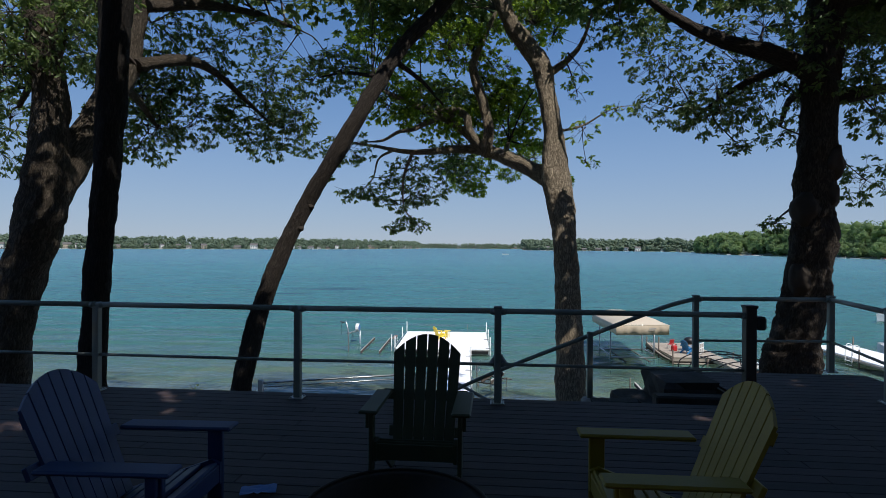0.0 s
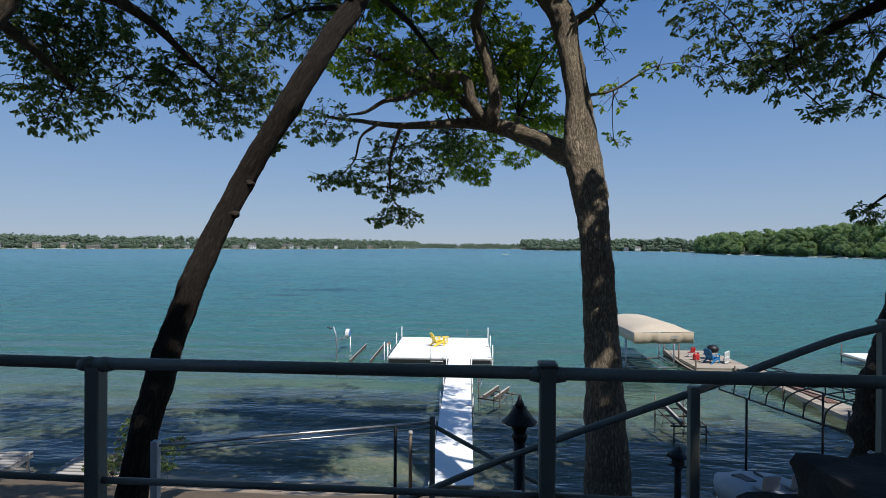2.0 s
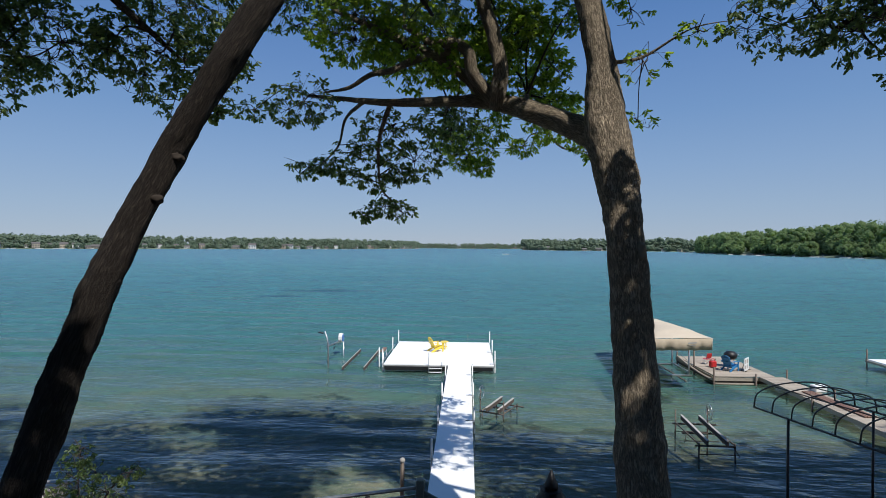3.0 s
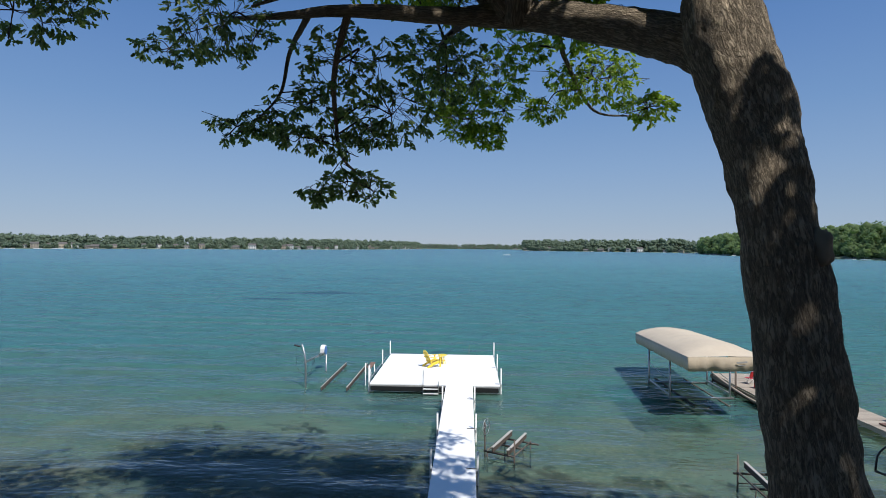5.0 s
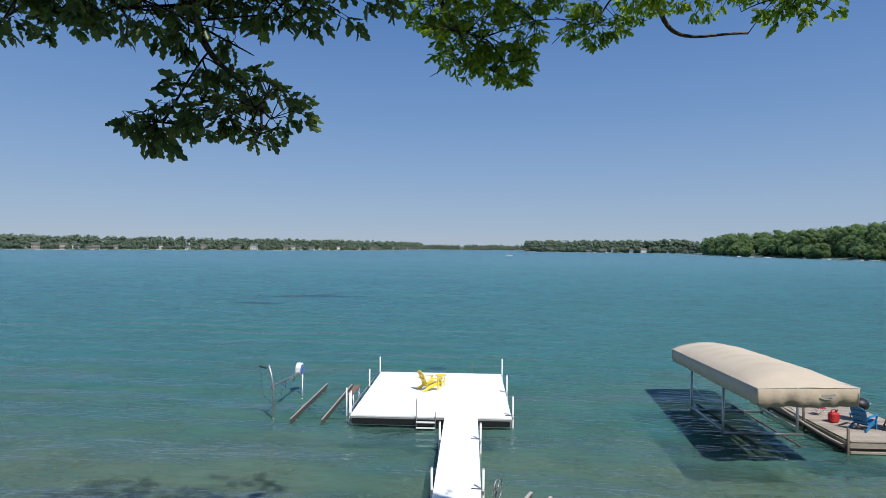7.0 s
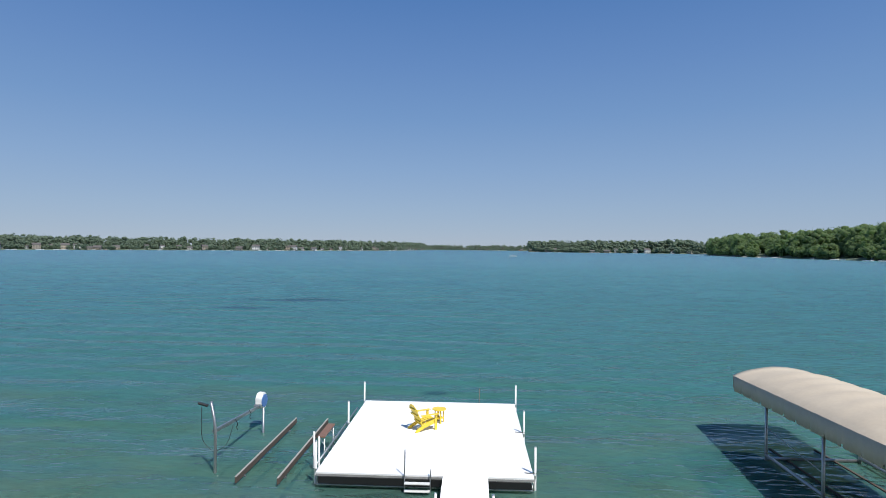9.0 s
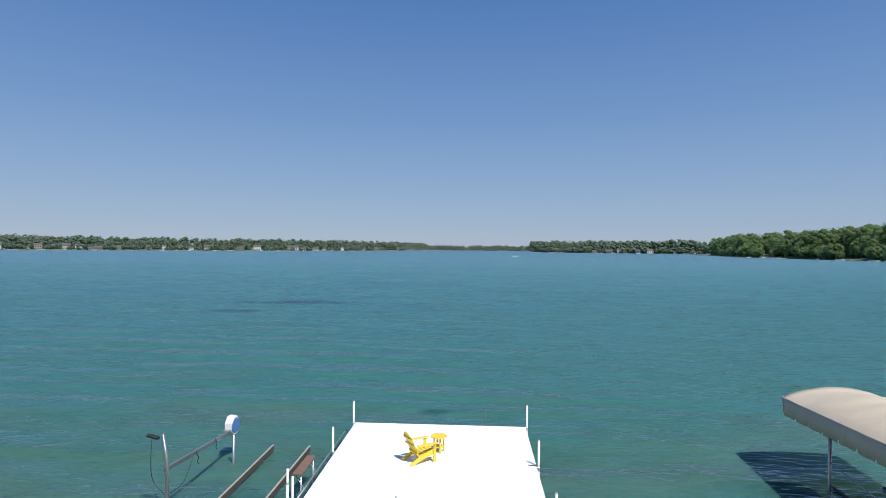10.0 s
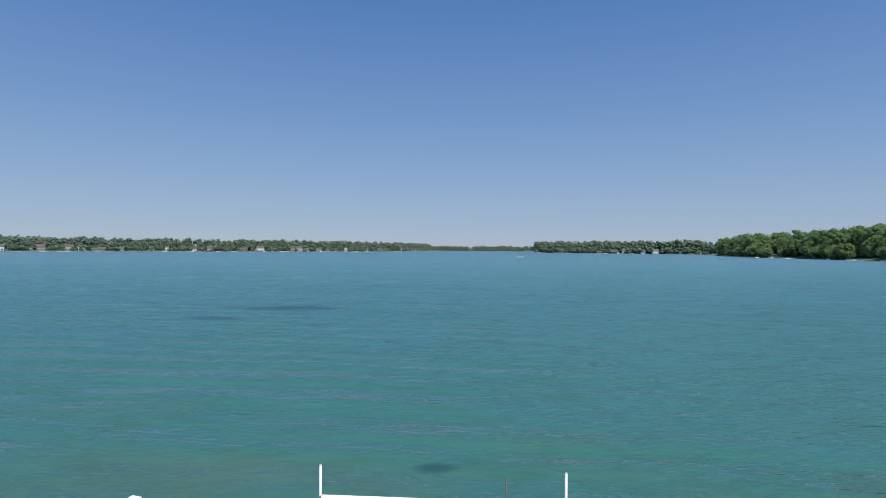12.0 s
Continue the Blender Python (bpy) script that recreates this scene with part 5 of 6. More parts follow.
PLAIN = ([(0, 0), (0.22, 0.3), (0.22, 0.72), (0, 1.0), (-0.22, 0.72), (-0.22, 0.3)], [0, 1, 2, 3], [0, 3, 4, 5])


def leaves_mesh(name, base, way, size, rs, mat, shape=LOBED):
    """One mesh of many lobed leaves: rows of base points, directions and lengths."""
    k = len(base)
    way = way / np.linalg.norm(way, axis=1)[:, None]
    rnd = rs.normal(size=(k, 3))
    side = np.cross(way, rnd)
    side /= np.linalg.norm(side, axis=1)[:, None]
    nrm = np.cross(side, way)
    curl = rs.uniform(-0.05, 0.32, k)
    fold = rs.uniform(0.1, 0.5, k)
    outline, half_r, half_l = shape
    x, y = np.array(outline).T
    local = (side[:, None, :] * (x[None, :, None] * 1.0) + way[:, None, :] * y[None, :, None]
             + nrm[:, None, :] * (np.abs(x)[None, :, None] * fold[:, None, None] - (y ** 2)[None, :, None] * curl[:, None, None]))
    co = (base[:, None, :] + local * size[:, None, None]).reshape(-1, 3)
    nv = len(outline)
    loops = np.array(half_r + half_l)
    idx = (np.arange(k)[:, None] * nv + loops[None, :]).reshape(-1)
    me = bpy.data.meshes.new(name)
    me.vertices.add(len(co))
    me.vertices.foreach_set("co", co.astype(np.float32).ravel())
    me.loops.add(len(idx))
    me.loops.foreach_set("vertex_index", idx.astype(np.int32))
    me.polygons.add(k * 2)
    me.polygons.foreach_set("loop_start", (np.arange(k * 2) * len(half_r)).astype(np.int32))
    me.update(calc_edges=True)
    me.materials.append(mat)
    return me


def grow_crown(tree, limbs, pads, mat, seed, dense=38.0, size=0.135, shape=LOBED):
    """Twigs and leaf rosettes in flattened pads (x, y, z, half width, half height), each tied to the nearest limb."""
    rs = np.random.RandomState(seed)
    nodes = np.vstack([smooth_line(l, 6)[:, :4] for l in limbs])
    twigs = bmesh.new()
    bases, ways, sizes = [], [], []
    for x, y, z, rx, rz in pads:
        c = np.array((x, y, z))
        near = nodes[np.argmin(((nodes[:, :3] - c) ** 2).sum(1))]
        mid = (near[:3] + c) / 2 + rs.normal(size=3) * 0.12 + (0, 0, 0.15)
        r0 = min(near[3] * 0.5, 0.035)
        branch = smooth_line([(*near[:3], r0), (*mid, r0 * 0.7), (*c, 0.012)], 6)
        tube(twigs, branch, 6, cap=False)
        hubs = [branch[-1][:3], branch[-4][:3]]
        for _ in range(4 + int(rx * 3)):
            d = rs.normal(size=3) * (rx * 0.55, rx * 0.55, rz * 0.5)
            p = c + d
            m = (c + p) / 2 + rs.normal(size=3) * 0.06
            ln = smooth_line([(*c, 0.011), (*m, 0.008), (*p, 0.005)], 3)
            tube(twigs, ln, 4, cap=False)
            hubs += [p, ln[3][:3]]
        hubs = np.array(hubs)
        n = int(dense * math.pi * rx * max(rz, 0.3)) + 4
        for _ in range(n):
            q = rs.normal(size=3)
            q *= rs.uniform(0.35, 1.0) ** 0.5 / np.linalg.norm(q)
            p = c + q * (rx * 1.05, rx * 1.0, rz * 1.05)
            h = hubs[np.argmin(((hubs - p) ** 2).sum(1))]
            m = (h + p) / 2 + rs.normal(size=3) * 0.04 + (0, 0, 0.04)
            if shape is LOBED:
                tube(twigs, [(*h, 0.005), (*m, 0.004), (*p, 0.003)], 3, cap=False)
            out = p - h
            out /= np.linalg.norm(out) + 1e-6
            k = rs.randint(6, 10)
            a = rs.uniform(0, math.tau) + np.arange(k) * 2.4
            w = np.stack([np.cos(a), np.sin(a), rs.uniform(-1.5, 0.0, k)], 1) + out * 0.6
            bases.append(p + rs.normal(size=(k, 3)) * 0.025)
            ways.append(w)
            sizes.append(size * rs.uniform(0.7, 1.25, k))
    part("twig", twigs, M_TWIG, tree, smooth=True)["kind"] = "stuff"
    ob = new("crown", leaves_mesh("crown", np.vstack(bases), np.vstack(ways), np.hstack(sizes), rs, mat, shape))
    ob.parent = tree
    ob["kind"] = "stuff"
    return ob


def grow_wood(tree, trunk, limbs, mat, seed, sides=40, rough=0.24):
    part("trunk", tube(bmesh.new(), smooth_line(trunk, 20), sides, rough, seed), mat, tree)
    for l in limbs:
        part("limb", tube(bmesh.new(), smooth_line(l, 12), 18, 0.22, seed + 3), mat, tree)


def burl(tree, c, r, seed, mat=M_BARK_LEAN):
    """Swollen knot grown out of the trunk."""
    bm = bmesh.new()
    bmesh.ops.create_icosphere(bm, subdivisions=3, radius=1)
    for v in bm.verts:
        q = v.co * (1 + 0.28 * noise.noise(v.co * 1.7 + Vector((seed, 0, 0))) + 0.12 * noise.noise(v.co * 5 + Vector((0, seed, 0))))
        v.co = Vector((q.x * r[0], q.y * r[1], q.z * r[2])) + Vector(c)
    part("burl", bm, mat, tree, smooth=True)


# oak by the shore
T4 = thing("oak_tree", "large oak with a forked rough trunk above the shore", "tree", "oaks")
t4_trunk = [(4.25, 10.5, 1.4, 0.56), (4.22, 10.86, 2.5, 0.43), (4.26, 11.30, 4.0, 0.37), (4.27, 11.74, 5.5, 0.33), (4.26, 12.16, 7.0, 0.33), (4.22, 12.5, 8.0, 0.355), (4.10, 12.9, 9.1, 0.40), (4.07, 13.25, 10.5, 0.285), (3.89, 13.6, 11.8, 0.26), (3.75, 13.8, 12.6, 0.31), (3.4, 13.9, 13.2, 0.28), (2.9, 14.0, 13.9, 0.25), (2.4, 13.9, 15.2, 0.2), (2.2, 13.8, 17, 0.1)]
limb_a = [(4.32, 12.55, 7.9, 0.18), (4.24, 12.9, 8.65, 0.28), (3.82, 13.4, 9.2, 0.26), (3.13, 14.3, 9.74, 0.23), (2.33, 15.2, 10.22, 0.20), (1.9, 15.5, 10.35, 0.17), (1.2, 15.5, 10.35, 0.13), (-0.23, 14.8, 10.15, 0.085), (-1.5, 15.8, 10.5, 0.055), (-2.6, 16.6, 10.8, 0.03)]
limb_b = [(2.22, 15.2, 10.15, 0.20), (2.2, 14.95, 10.4, 0.19), (2.26, 14.9, 10.9, 0.17), (2.07, 14.9, 11.73, 0.16), (1.86, 14.9, 12.41, 0.15), (1.75, 14.9, 13.0, 0.13), (2.1, 14.9, 13.9, 0.09), (2.5, 15, 14.8, 0.05)]
limb_c = [(2.0, 15.7, 10.45, 0.15), (1.1, 15.5, 11.2, 0.12), (-0.2, 15.3, 11.8, 0.09), (-1.6, 15.2, 12.4, 0.05)]
limb_d = [(-0.2, 14.85, 10.15, 0.06), (-0.55, 15.5, 9.5, 0.042), (-0.66, 16.1, 8.9, 0.034), (-0.6, 16.27, 8.36, 0.025), (-0.25, 16.2, 8.0, 0.014)]
limb_e = [(1.6, 15.7, 10.45, 0.07), (0.95, 18.2, 10.9, 0.05), (0.85, 19.7, 10.55, 0.04), (1.3, 20.3, 9.9, 0.02)]
limb_f = [(2.8, 14.8, 10.1, 0.08), (3.2, 18, 11.2, 0.06), (3.65, 19.5, 10.95, 0.05), (4.6, 21.1, 10.3, 0.03), (5.5, 20.5, 10.0, 0.015)]
limb_g = [(4.1, 13.2, 10.45, 0.05), (5.0, 13.7, 10.75, 0.03), (5.8, 13.3, 11.15, 0.015), (6.6, 13.0, 11.2, 0.006)]
limb_i = [(-0.9, 15.3, 10.3, 0.05), (-1.6, 16.6, 10.2, 0.035), (-1.82, 16.8, 9.57, 0.025), (-2.22, 16.8, 9.12, 0.018), (-2.65, 16.8, 8.8, 0.01)]
limb_h = [(3.8, 13.7, 12.2, 0.14), (4.5, 13.9, 12.7, 0.1), (5.0, 13.9, 13.3, 0.06), (5.3, 13.8, 14.2, 0.03)]
limb_j = [(2.1, 15.2, 10.28, 0.17), (1.63, 15.05, 10.86, 0.15), (1.54, 15.0, 11.3, 0.13), (1.18, 15.1, 11.58, 0.11), (0.7, 15.3, 11.65, 0.085), (0.0, 15.6, 12.15, 0.05)]
limb_k = [(1.1, 15.4, 11.5, 0.09), (0.25, 15.1, 11.16, 0.085), (-0.2, 15.0, 10.92, 0.075), (-0.7, 15.1, 10.86, 0.06), (-1.25, 15.3, 10.62, 0.045), (-1.95, 15.8, 10.66, 0.02)]
t4_limbs = [limb_j, limb_k, limb_a, limb_b, limb_c, limb_d, limb_e, limb_f, limb_g, limb_h, limb_i]
grow_wood(T4, t4_trunk, t4_limbs, M_BARK, 1.0, 48, 0.15)
T4_LOW = [(-1.2, 16.6, 9.35, 0.7, 0.4), (-1.0, 16.4, 7.78, 0.36, 0.2), (-0.1, 16.12, 7.82, 0.34, 0.22), (-0.5, 16.3, 7.95, 0.36, 0.24), (-0.75, 16.3, 8.55, 0.5, 0.22), (-1.35, 16.4, 8.7, 0.45, 0.2), (-0.1, 16.3, 8.75, 0.4, 0.22), (0.2, 16.5, 9.1, 0.8, 0.5), (-0.3, 15.5, 9.7, 0.9, 0.4), (1.1, 17.0, 10.0, 0.9, 0.5), (-2.0, 16.8, 9.05, 0.55, 0.25), (-2.65, 16.9, 9.0, 0.6, 0.26), (-2.5, 16.0, 10.5, 0.85, 0.65), (-4.5, 18.0, 10.8, 0.6, 0.35), (0.9, 18.0, 10.6, 0.9, 0.55)]
T4_HIGH = [(1.6, 20.3, 9.9, 0.85, 0.6), (1.0, 20.4, 10.5, 0.6, 0.45), (2.2, 20.4, 10.7, 0.7, 0.5), (1.9, 20.2, 9.5, 0.5, 0.3), (2.6, 19.5, 11.3, 0.7, 0.4), (3.1, 16.5, 12.4, 0.7, 0.5), (3.6, 16.5, 11.5, 0.55, 0.45), (3.9, 16.0, 12.6, 0.5, 0.5), (3.2, 17.0, 11.1, 0.6, 0.35), (4.0, 17.0, 10.75, 0.45, 0.25), (2.6, 16.5, 13.2, 0.8, 0.5), (2.2, 17.0, 12.0, 0.7, 0.5), (4.4, 20.2, 10.8, 1.1, 0.6), (3.3, 20.5, 10.2, 0.5, 0.3), (5.1, 18.5, 9.7, 0.6, 0.28), (3.2, 18.0, 12.4, 0.9, 0.9), (3.7, 18.0, 11.1, 0.65, 0.4), (0.5, 16.0, 11.8, 1.5, 1.0), (-1.2, 15.5, 12.1, 1.1, 0.9), (1.3, 15.5, 13.8, 1.3, 0.8), (3.6, 15.5, 14.6, 1.3, 0.8), (-1.5, 16.5, 14.0, 1.3, 0.9), (1.6, 17.0, 11.6, 1.1, 0.7), (0.2, 17.5, 12.6, 1.4, 0.9), (2.4, 16.5, 12.4, 1.0, 0.8)]
grow_crown(T4, t4_limbs, T4_LOW, M_LEAF, 11, 50.0)
grow_crown(T4, t4_limbs, T4_HIGH, M_LEAF_LIGHT, 12, 78.0, 0.14)
grow_crown(T4, t4_limbs, [(5.0, 13.6, 10.6, 0.5, 0.4), (5.9, 13.3, 11.1, 0.4, 0.25), (5.6, 16.0, 10.0, 0.4, 0.25), (4.9, 13.8, 12.6, 0.6, 0.5), (4.95, 14.4, 12.0, 0.5, 0.4)], M_LEAF_LIGHT, 13, 14.0)

burl(T4, (4.42, 11.86, 6.87), (0.10, 0.12, 0.18), 6, M_BARK)

# leaning tree
T3 = thing("leaning_tree", "slim dark tree leaning towards the lake", "tree", "oaks")
t3_trunk = [(-3.0, 7.4, 2.2, 0.27), (-2.95, 7.6, 3.4, 0.215), (-2.86, 7.75, 4.39, 0.195), (-2.76, 8.2, 5.5, 0.19), (-2.41, 8.45, 6.7, 0.182), (-1.88, 8.72, 8.0, 0.168), (-1.1, 8.8, 9.36, 0.168), (-0.5, 9.3, 10.65, 0.17), (0.04, 10.0, 11.86, 0.17), (0.98, 10.5, 13.07, 0.17), (2.0, 10.8, 14.5, 0.14), (2.8, 11.0, 15.8, 0.08)]
t3_limbs = [[(-0.2, 9.9, 11.5, 0.07), (0.4, 11, 11.3, 0.05), (0.9, 12.2, 11.0, 0.03)], [(-0.5, 9.6, 11.0, 0.05), (-1.5, 10.6, 11.4, 0.04), (-2.4, 11.6, 11.6, 0.02)], [(0.96, 10.5, 13.07, 0.1), (0.2, 12, 14.6, 0.07), (-0.6, 13, 15.4, 0.04)]]
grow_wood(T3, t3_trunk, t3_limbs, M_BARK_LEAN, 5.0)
grow_crown(T3, t3_limbs, [(0.9, 12.0, 11.2, 0.7, 0.4), (-1.6, 11.0, 11.7, 0.8, 0.4), (-2.6, 11.8, 11.6, 0.7, 0.5), (-1.6, 9.2, 8.6, 0.12, 0.1), (0.2, 12.5, 14.8, 1.6, 0.9), (2.4, 11.2, 15.6, 1.6, 0.9), (-0.8, 13.3, 15.4, 1.4, 0.8)], M_LEAF, 21)

burl(T3, (-1.98, 8.60, 7.47), (0.08, 0.09, 0.07), 8)
burl(T3, (-1.79, 8.68, 7.95), (0.08, 0.09, 0.07), 9)
burl(T3, (-2.37, 8.40, 6.55), (0.09, 0.09, 0.10), 10)

# dark straight trunk
T2 = thing("dark_tree", "dark straight trunk close to the deck", "tree", "oaks")
t2_trunk = [(-4.98, 6.1, 3.0, 0.36), (-4.93, 6.2, 4.2, 0.255), (-4.86, 6.3, 6.43, 0.205), (-4.70, 6.3, 8.4, 0.215), (-4.60, 6.3, 10.2, 0.25), (-4.5, 6.3, 12.5, 0.25), (-4.2, 6.0, 15, 0.22)]
# limbs above the view, added to carry the crowns that shade the deck
t2_limbs = [[(-4.5, 6.2, 12.0, 0.16), (-3.0, 4.0, 13.6, 0.12), (-1.5, 1.5, 14.4, 0.07)], [(-4.4, 6.2, 12.8, 0.14), (-5.5, 3.0, 14.0, 0.1), (-6.0, -0.5, 14.6, 0.06)], [(-4.3, 6.1, 13.5, 0.12), (-2.0, 6.5, 15.0, 0.08), (0.5, 6.0, 15.8, 0.05)]]
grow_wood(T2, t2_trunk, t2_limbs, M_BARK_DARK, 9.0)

# forked tree on the far side
T1 = thing("forked_oak", "mottled oak with two stems beside the deck", "tree", "oaks")
t1_trunk = [(-7.35, 7.3, 2.6, 0.62), (-7.50, 7.4, 4.2, 0.42), (-7.22, 7.5, 6.33, 0.38), (-6.72, 7.5, 8.1, 0.42), (-6.66, 7.5, 10.1, 0.30), (-6.90, 7.5, 11.7, 0.26), (-7.2, 7.6, 14, 0.2)]
stem = [(-6.75, 7.5, 7.9, 0.36), (-6.3, 8.2, 9.5, 0.31), (-6.12, 9.0, 11.0, 0.30), (-6.1, 9.4, 12.6, 0.27), (-5.8, 9.6, 14.5, 0.2)]
t1_limbs = [stem, [(-5.84, 9.0, 11.1, 0.15), (-5.4, 10.3, 11.65, 0.13), (-5.3, 11.8, 11.8, 0.1), (-5.0, 13, 11.4, 0.07), (-4.6, 14.2, 10.9, 0.03)],
            [(-5.8, 9.4, 12.6, 0.14), (-5.2, 11, 13.3, 0.12), (-4.5, 12.5, 13.7, 0.08), (-3.8, 14.5, 14.0, 0.05)],
            [(-6.0, 8.8, 10.6, 0.1), (-6.6, 10.5, 10.6, 0.08), (-7.2, 12.3, 10.4, 0.04)],
            [(-6.7, 7.5, 10.0, 0.13), (-7.8, 8.6, 10.8, 0.09), (-9.2, 9.8, 10.4, 0.05)]]
grow_wood(T1, t1_trunk, t1_limbs, M_BARK_MID, 14.0)
T1_A = [(-9.6, 10.0, 9.9, 0.6, 1.2), (-7.6, 12.5, 10.3, 1.0, 0.9), (-6.4, 13.0, 10.9, 1.1, 0.9), (-5.3, 14.0, 11.1, 1.1, 1.0), (-4.5, 15.0, 11.0, 1.0, 0.8), (-5.2, 15.0, 10.3, 0.8, 0.4), (-4.1, 15.0, 11.5, 0.8, 0.8), (-6.5, 12.5, 12.5, 1.4, 0.9)]
T1_C = [(-7.4, 12.5, 10.4, 0.8, 0.5), (-7.7, 12.4, 11.3, 0.9, 0.6), (-7.05, 13.3, 11.6, 0.9, 0.6), (-5.75, 13.5, 10.9, 0.8, 0.5), (-7.9, 12.4, 9.8, 0.6, 0.35), (-5.0, 14.4, 12.0, 0.9, 0.6), (-8.6, 12.6, 10.8, 0.9, 0.6)]
T1_B = [(-7.7, 9.0, 11.6, 1.0, 0.9), (-5.3, 16.0, 13.1, 1.1, 1.0), (-3.3, 17.0, 13.5, 1.3, 1.0), (-5.5, 14.0, 13.9, 1.2, 0.7), (-8.6, 11.0, 12.5, 1.2, 1.0), (-7.5, 12.5, 13.5, 1.5, 0.9), (-8.8, 8.0, 10.4, 0.8, 0.8), (-7.2, 9.5, 14.5, 1.8, 0.9)]
grow_crown(T1, t1_limbs, T1_A, M_LEAF, 31, 46.0)
grow_crown(T1, t1_limbs, T1_C, M_LEAF, 34, 22.0)
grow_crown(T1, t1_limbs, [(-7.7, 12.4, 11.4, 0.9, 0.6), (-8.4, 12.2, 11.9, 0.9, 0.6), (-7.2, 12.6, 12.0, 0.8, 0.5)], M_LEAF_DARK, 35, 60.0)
grow_crown(T1, t1_limbs, T1_B, M_LEAF, 32, 42.0)
grow_crown(T1, t1_limbs, [(-6.6, 6.8, 11.2, 0.8, 0.7), (-7.4, 7.2, 10.5, 0.7, 0.6), (-5.7, 7.4, 11.9, 0.8, 0.5), (-8.2, 8.2, 11.2, 0.8, 0.8), (-7.0, 8.4, 12.4, 1.0, 0.6), (-7.6, 6.6, 11.8, 0.8, 0.5), (-6.3, 6.9, 10.6, 0.55, 0.4), (-8.3, 7.4, 9.6, 0.6, 0.6), (-8.6, 7.6, 11.6, 0.9, 0.7), (-6.0, 7.0, 11.4, 0.7, 0.5)], M_LEAF, 33, 40.0)

# massive dark oak
T5 = thing("massive_oak", "massive dark oak with burls beside the steps", "tree", "oaks")
t5_trunk = [(9.4, 10.9, 1.6, 0.95), (9.52, 10.95, 3.0, 0.74), (9.60, 11, 4.3, 0.62), (9.80, 11, 5.3, 0.54), (10.0, 11, 6.28, 0.51), (10.09, 11, 7.3, 0.50), (10.09, 11, 7.9, 0.46), (10.18, 11, 9.35, 0.43), (10.28, 11, 11.3, 0.40), (10.42, 11, 13.5, 0.42), (10.4, 11, 16, 0.25)]
t5_limbs = [[(10.3, 11, 11.3, 0.25), (8.95, 10.4, 11.65, 0.2), (7.5, 10.6, 12.2, 0.16), (6.3, 10.8, 13.0, 0.1), (5.6, 11, 13.8, 0.06)], [(10.4, 11, 10.8, 0.22), (11.5, 11, 11.0, 0.16), (12.8, 11.5, 11.3, 0.1)],
            [(9.4, 10.6, 11.6, 0.12), (8.6, 11.6, 11.3, 0.08), (7.8, 12.3, 10.7, 0.04)], [(10.3, 11.2, 11.0, 0.12), (10.4, 12.5, 11.2, 0.09), (10.7, 13.6, 10.7, 0.05)], [(10.2, 11.3, 8.4, 0.05), (10.05, 12.0, 8.1, 0.03), (9.9, 12.4, 7.8, 0.012)],
            # unseen limbs, added to carry the shading crowns
            [(10.5, 11, 13.0, 0.2), (8.5, 7.5, 14.4, 0.14), (6.5, 4.0, 15.0, 0.08)], [(10.6, 11, 13.6, 0.2), (11, 7, 14.8, 0.14), (10, 2.5, 15.4, 0.07)], [(10.6, 11, 13.2, 0.2), (15, 12, 14.2, 0.14), (20, 12.5, 14.6, 0.07)]]
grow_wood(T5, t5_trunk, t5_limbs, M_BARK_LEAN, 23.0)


burl(T5, (9.80, 10.8, 8.05), (0.30, 0.35, 0.42), 1)
burl(T5, (10.40, 10.85, 9.2), (0.28, 0.34, 0.48), 2)
burl(T5, (10.36, 10.85, 8.45), (0.24, 0.30, 0.36), 3)
burl(T5, (10.32, 10.85, 7.55), (0.28, 0.30, 0.46), 4)
burl(T5, (9.62, 10.7, 6.35), (0.22, 0.28, 0.4), 5)
T5_A = [(7.2, 13.5, 12.7, 1.1, 0.9), (8.4, 12.5, 11.5, 1.3, 0.85), (7.8, 11.8, 10.5, 0.8, 0.4), (9.7, 12.0, 11.4, 1.3, 1.1), (10.3, 10.3, 11.6, 1.2, 1.0), (8.9, 11.0, 12.6, 1.6, 0.7), (11.2, 10.5, 10.4, 0.6, 0.8), (13.1, 13.5, 9.1, 0.7, 0.7), (9.9, 12.35, 7.78, 0.4, 0.18)]
T5_B = [(10.8, 13.5, 10.5, 0.8, 0.45), (6.3, 14.5, 13.9, 1.2, 0.7), (7.3, 13.0, 11.1, 1.1, 0.5), (8.1, 11.6, 10.6, 1.0, 0.6), (8.7, 11.8, 9.8, 0.4, 0.2), (12.5, 11.5, 11.5, 1.5, 1.0), (12.8, 12.5, 13.0, 1.8, 1.0), (9.5, 11.5, 14.5, 2.0, 1.0)]
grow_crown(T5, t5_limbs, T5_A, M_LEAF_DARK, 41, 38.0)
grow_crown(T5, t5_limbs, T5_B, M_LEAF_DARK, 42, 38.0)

# upper crowns towards the lake and over the deck, mostly unseen, added for shade
def upper(tree, limbs, mat, seed, n, xr, yr, zr, dense, size):
    r = random.Random(seed)
    pads = [(r.uniform(*xr), r.uniform(*yr), r.uniform(*zr), r.uniform(1.2, 1.9), r.uniform(0.6, 1.0)) for _ in range(n)]
    # the crowns leave gaps that let the sun reach the landing rail and the foot of the shore oak
    for gap, reach, extra in ((Vector((-0.4, 7.25, 4.6)), 1.0, 0.35), (Vector((4.3, 11.4, 4.6)), 0.75, 0.0)):
        pads = [p for p in pads if (Vector(p[:3]) - gap).cross(SUN_TO).length > p[3] * reach + extra]
    grow_crown(tree, limbs, pads, mat, seed, dense, size, PLAIN)


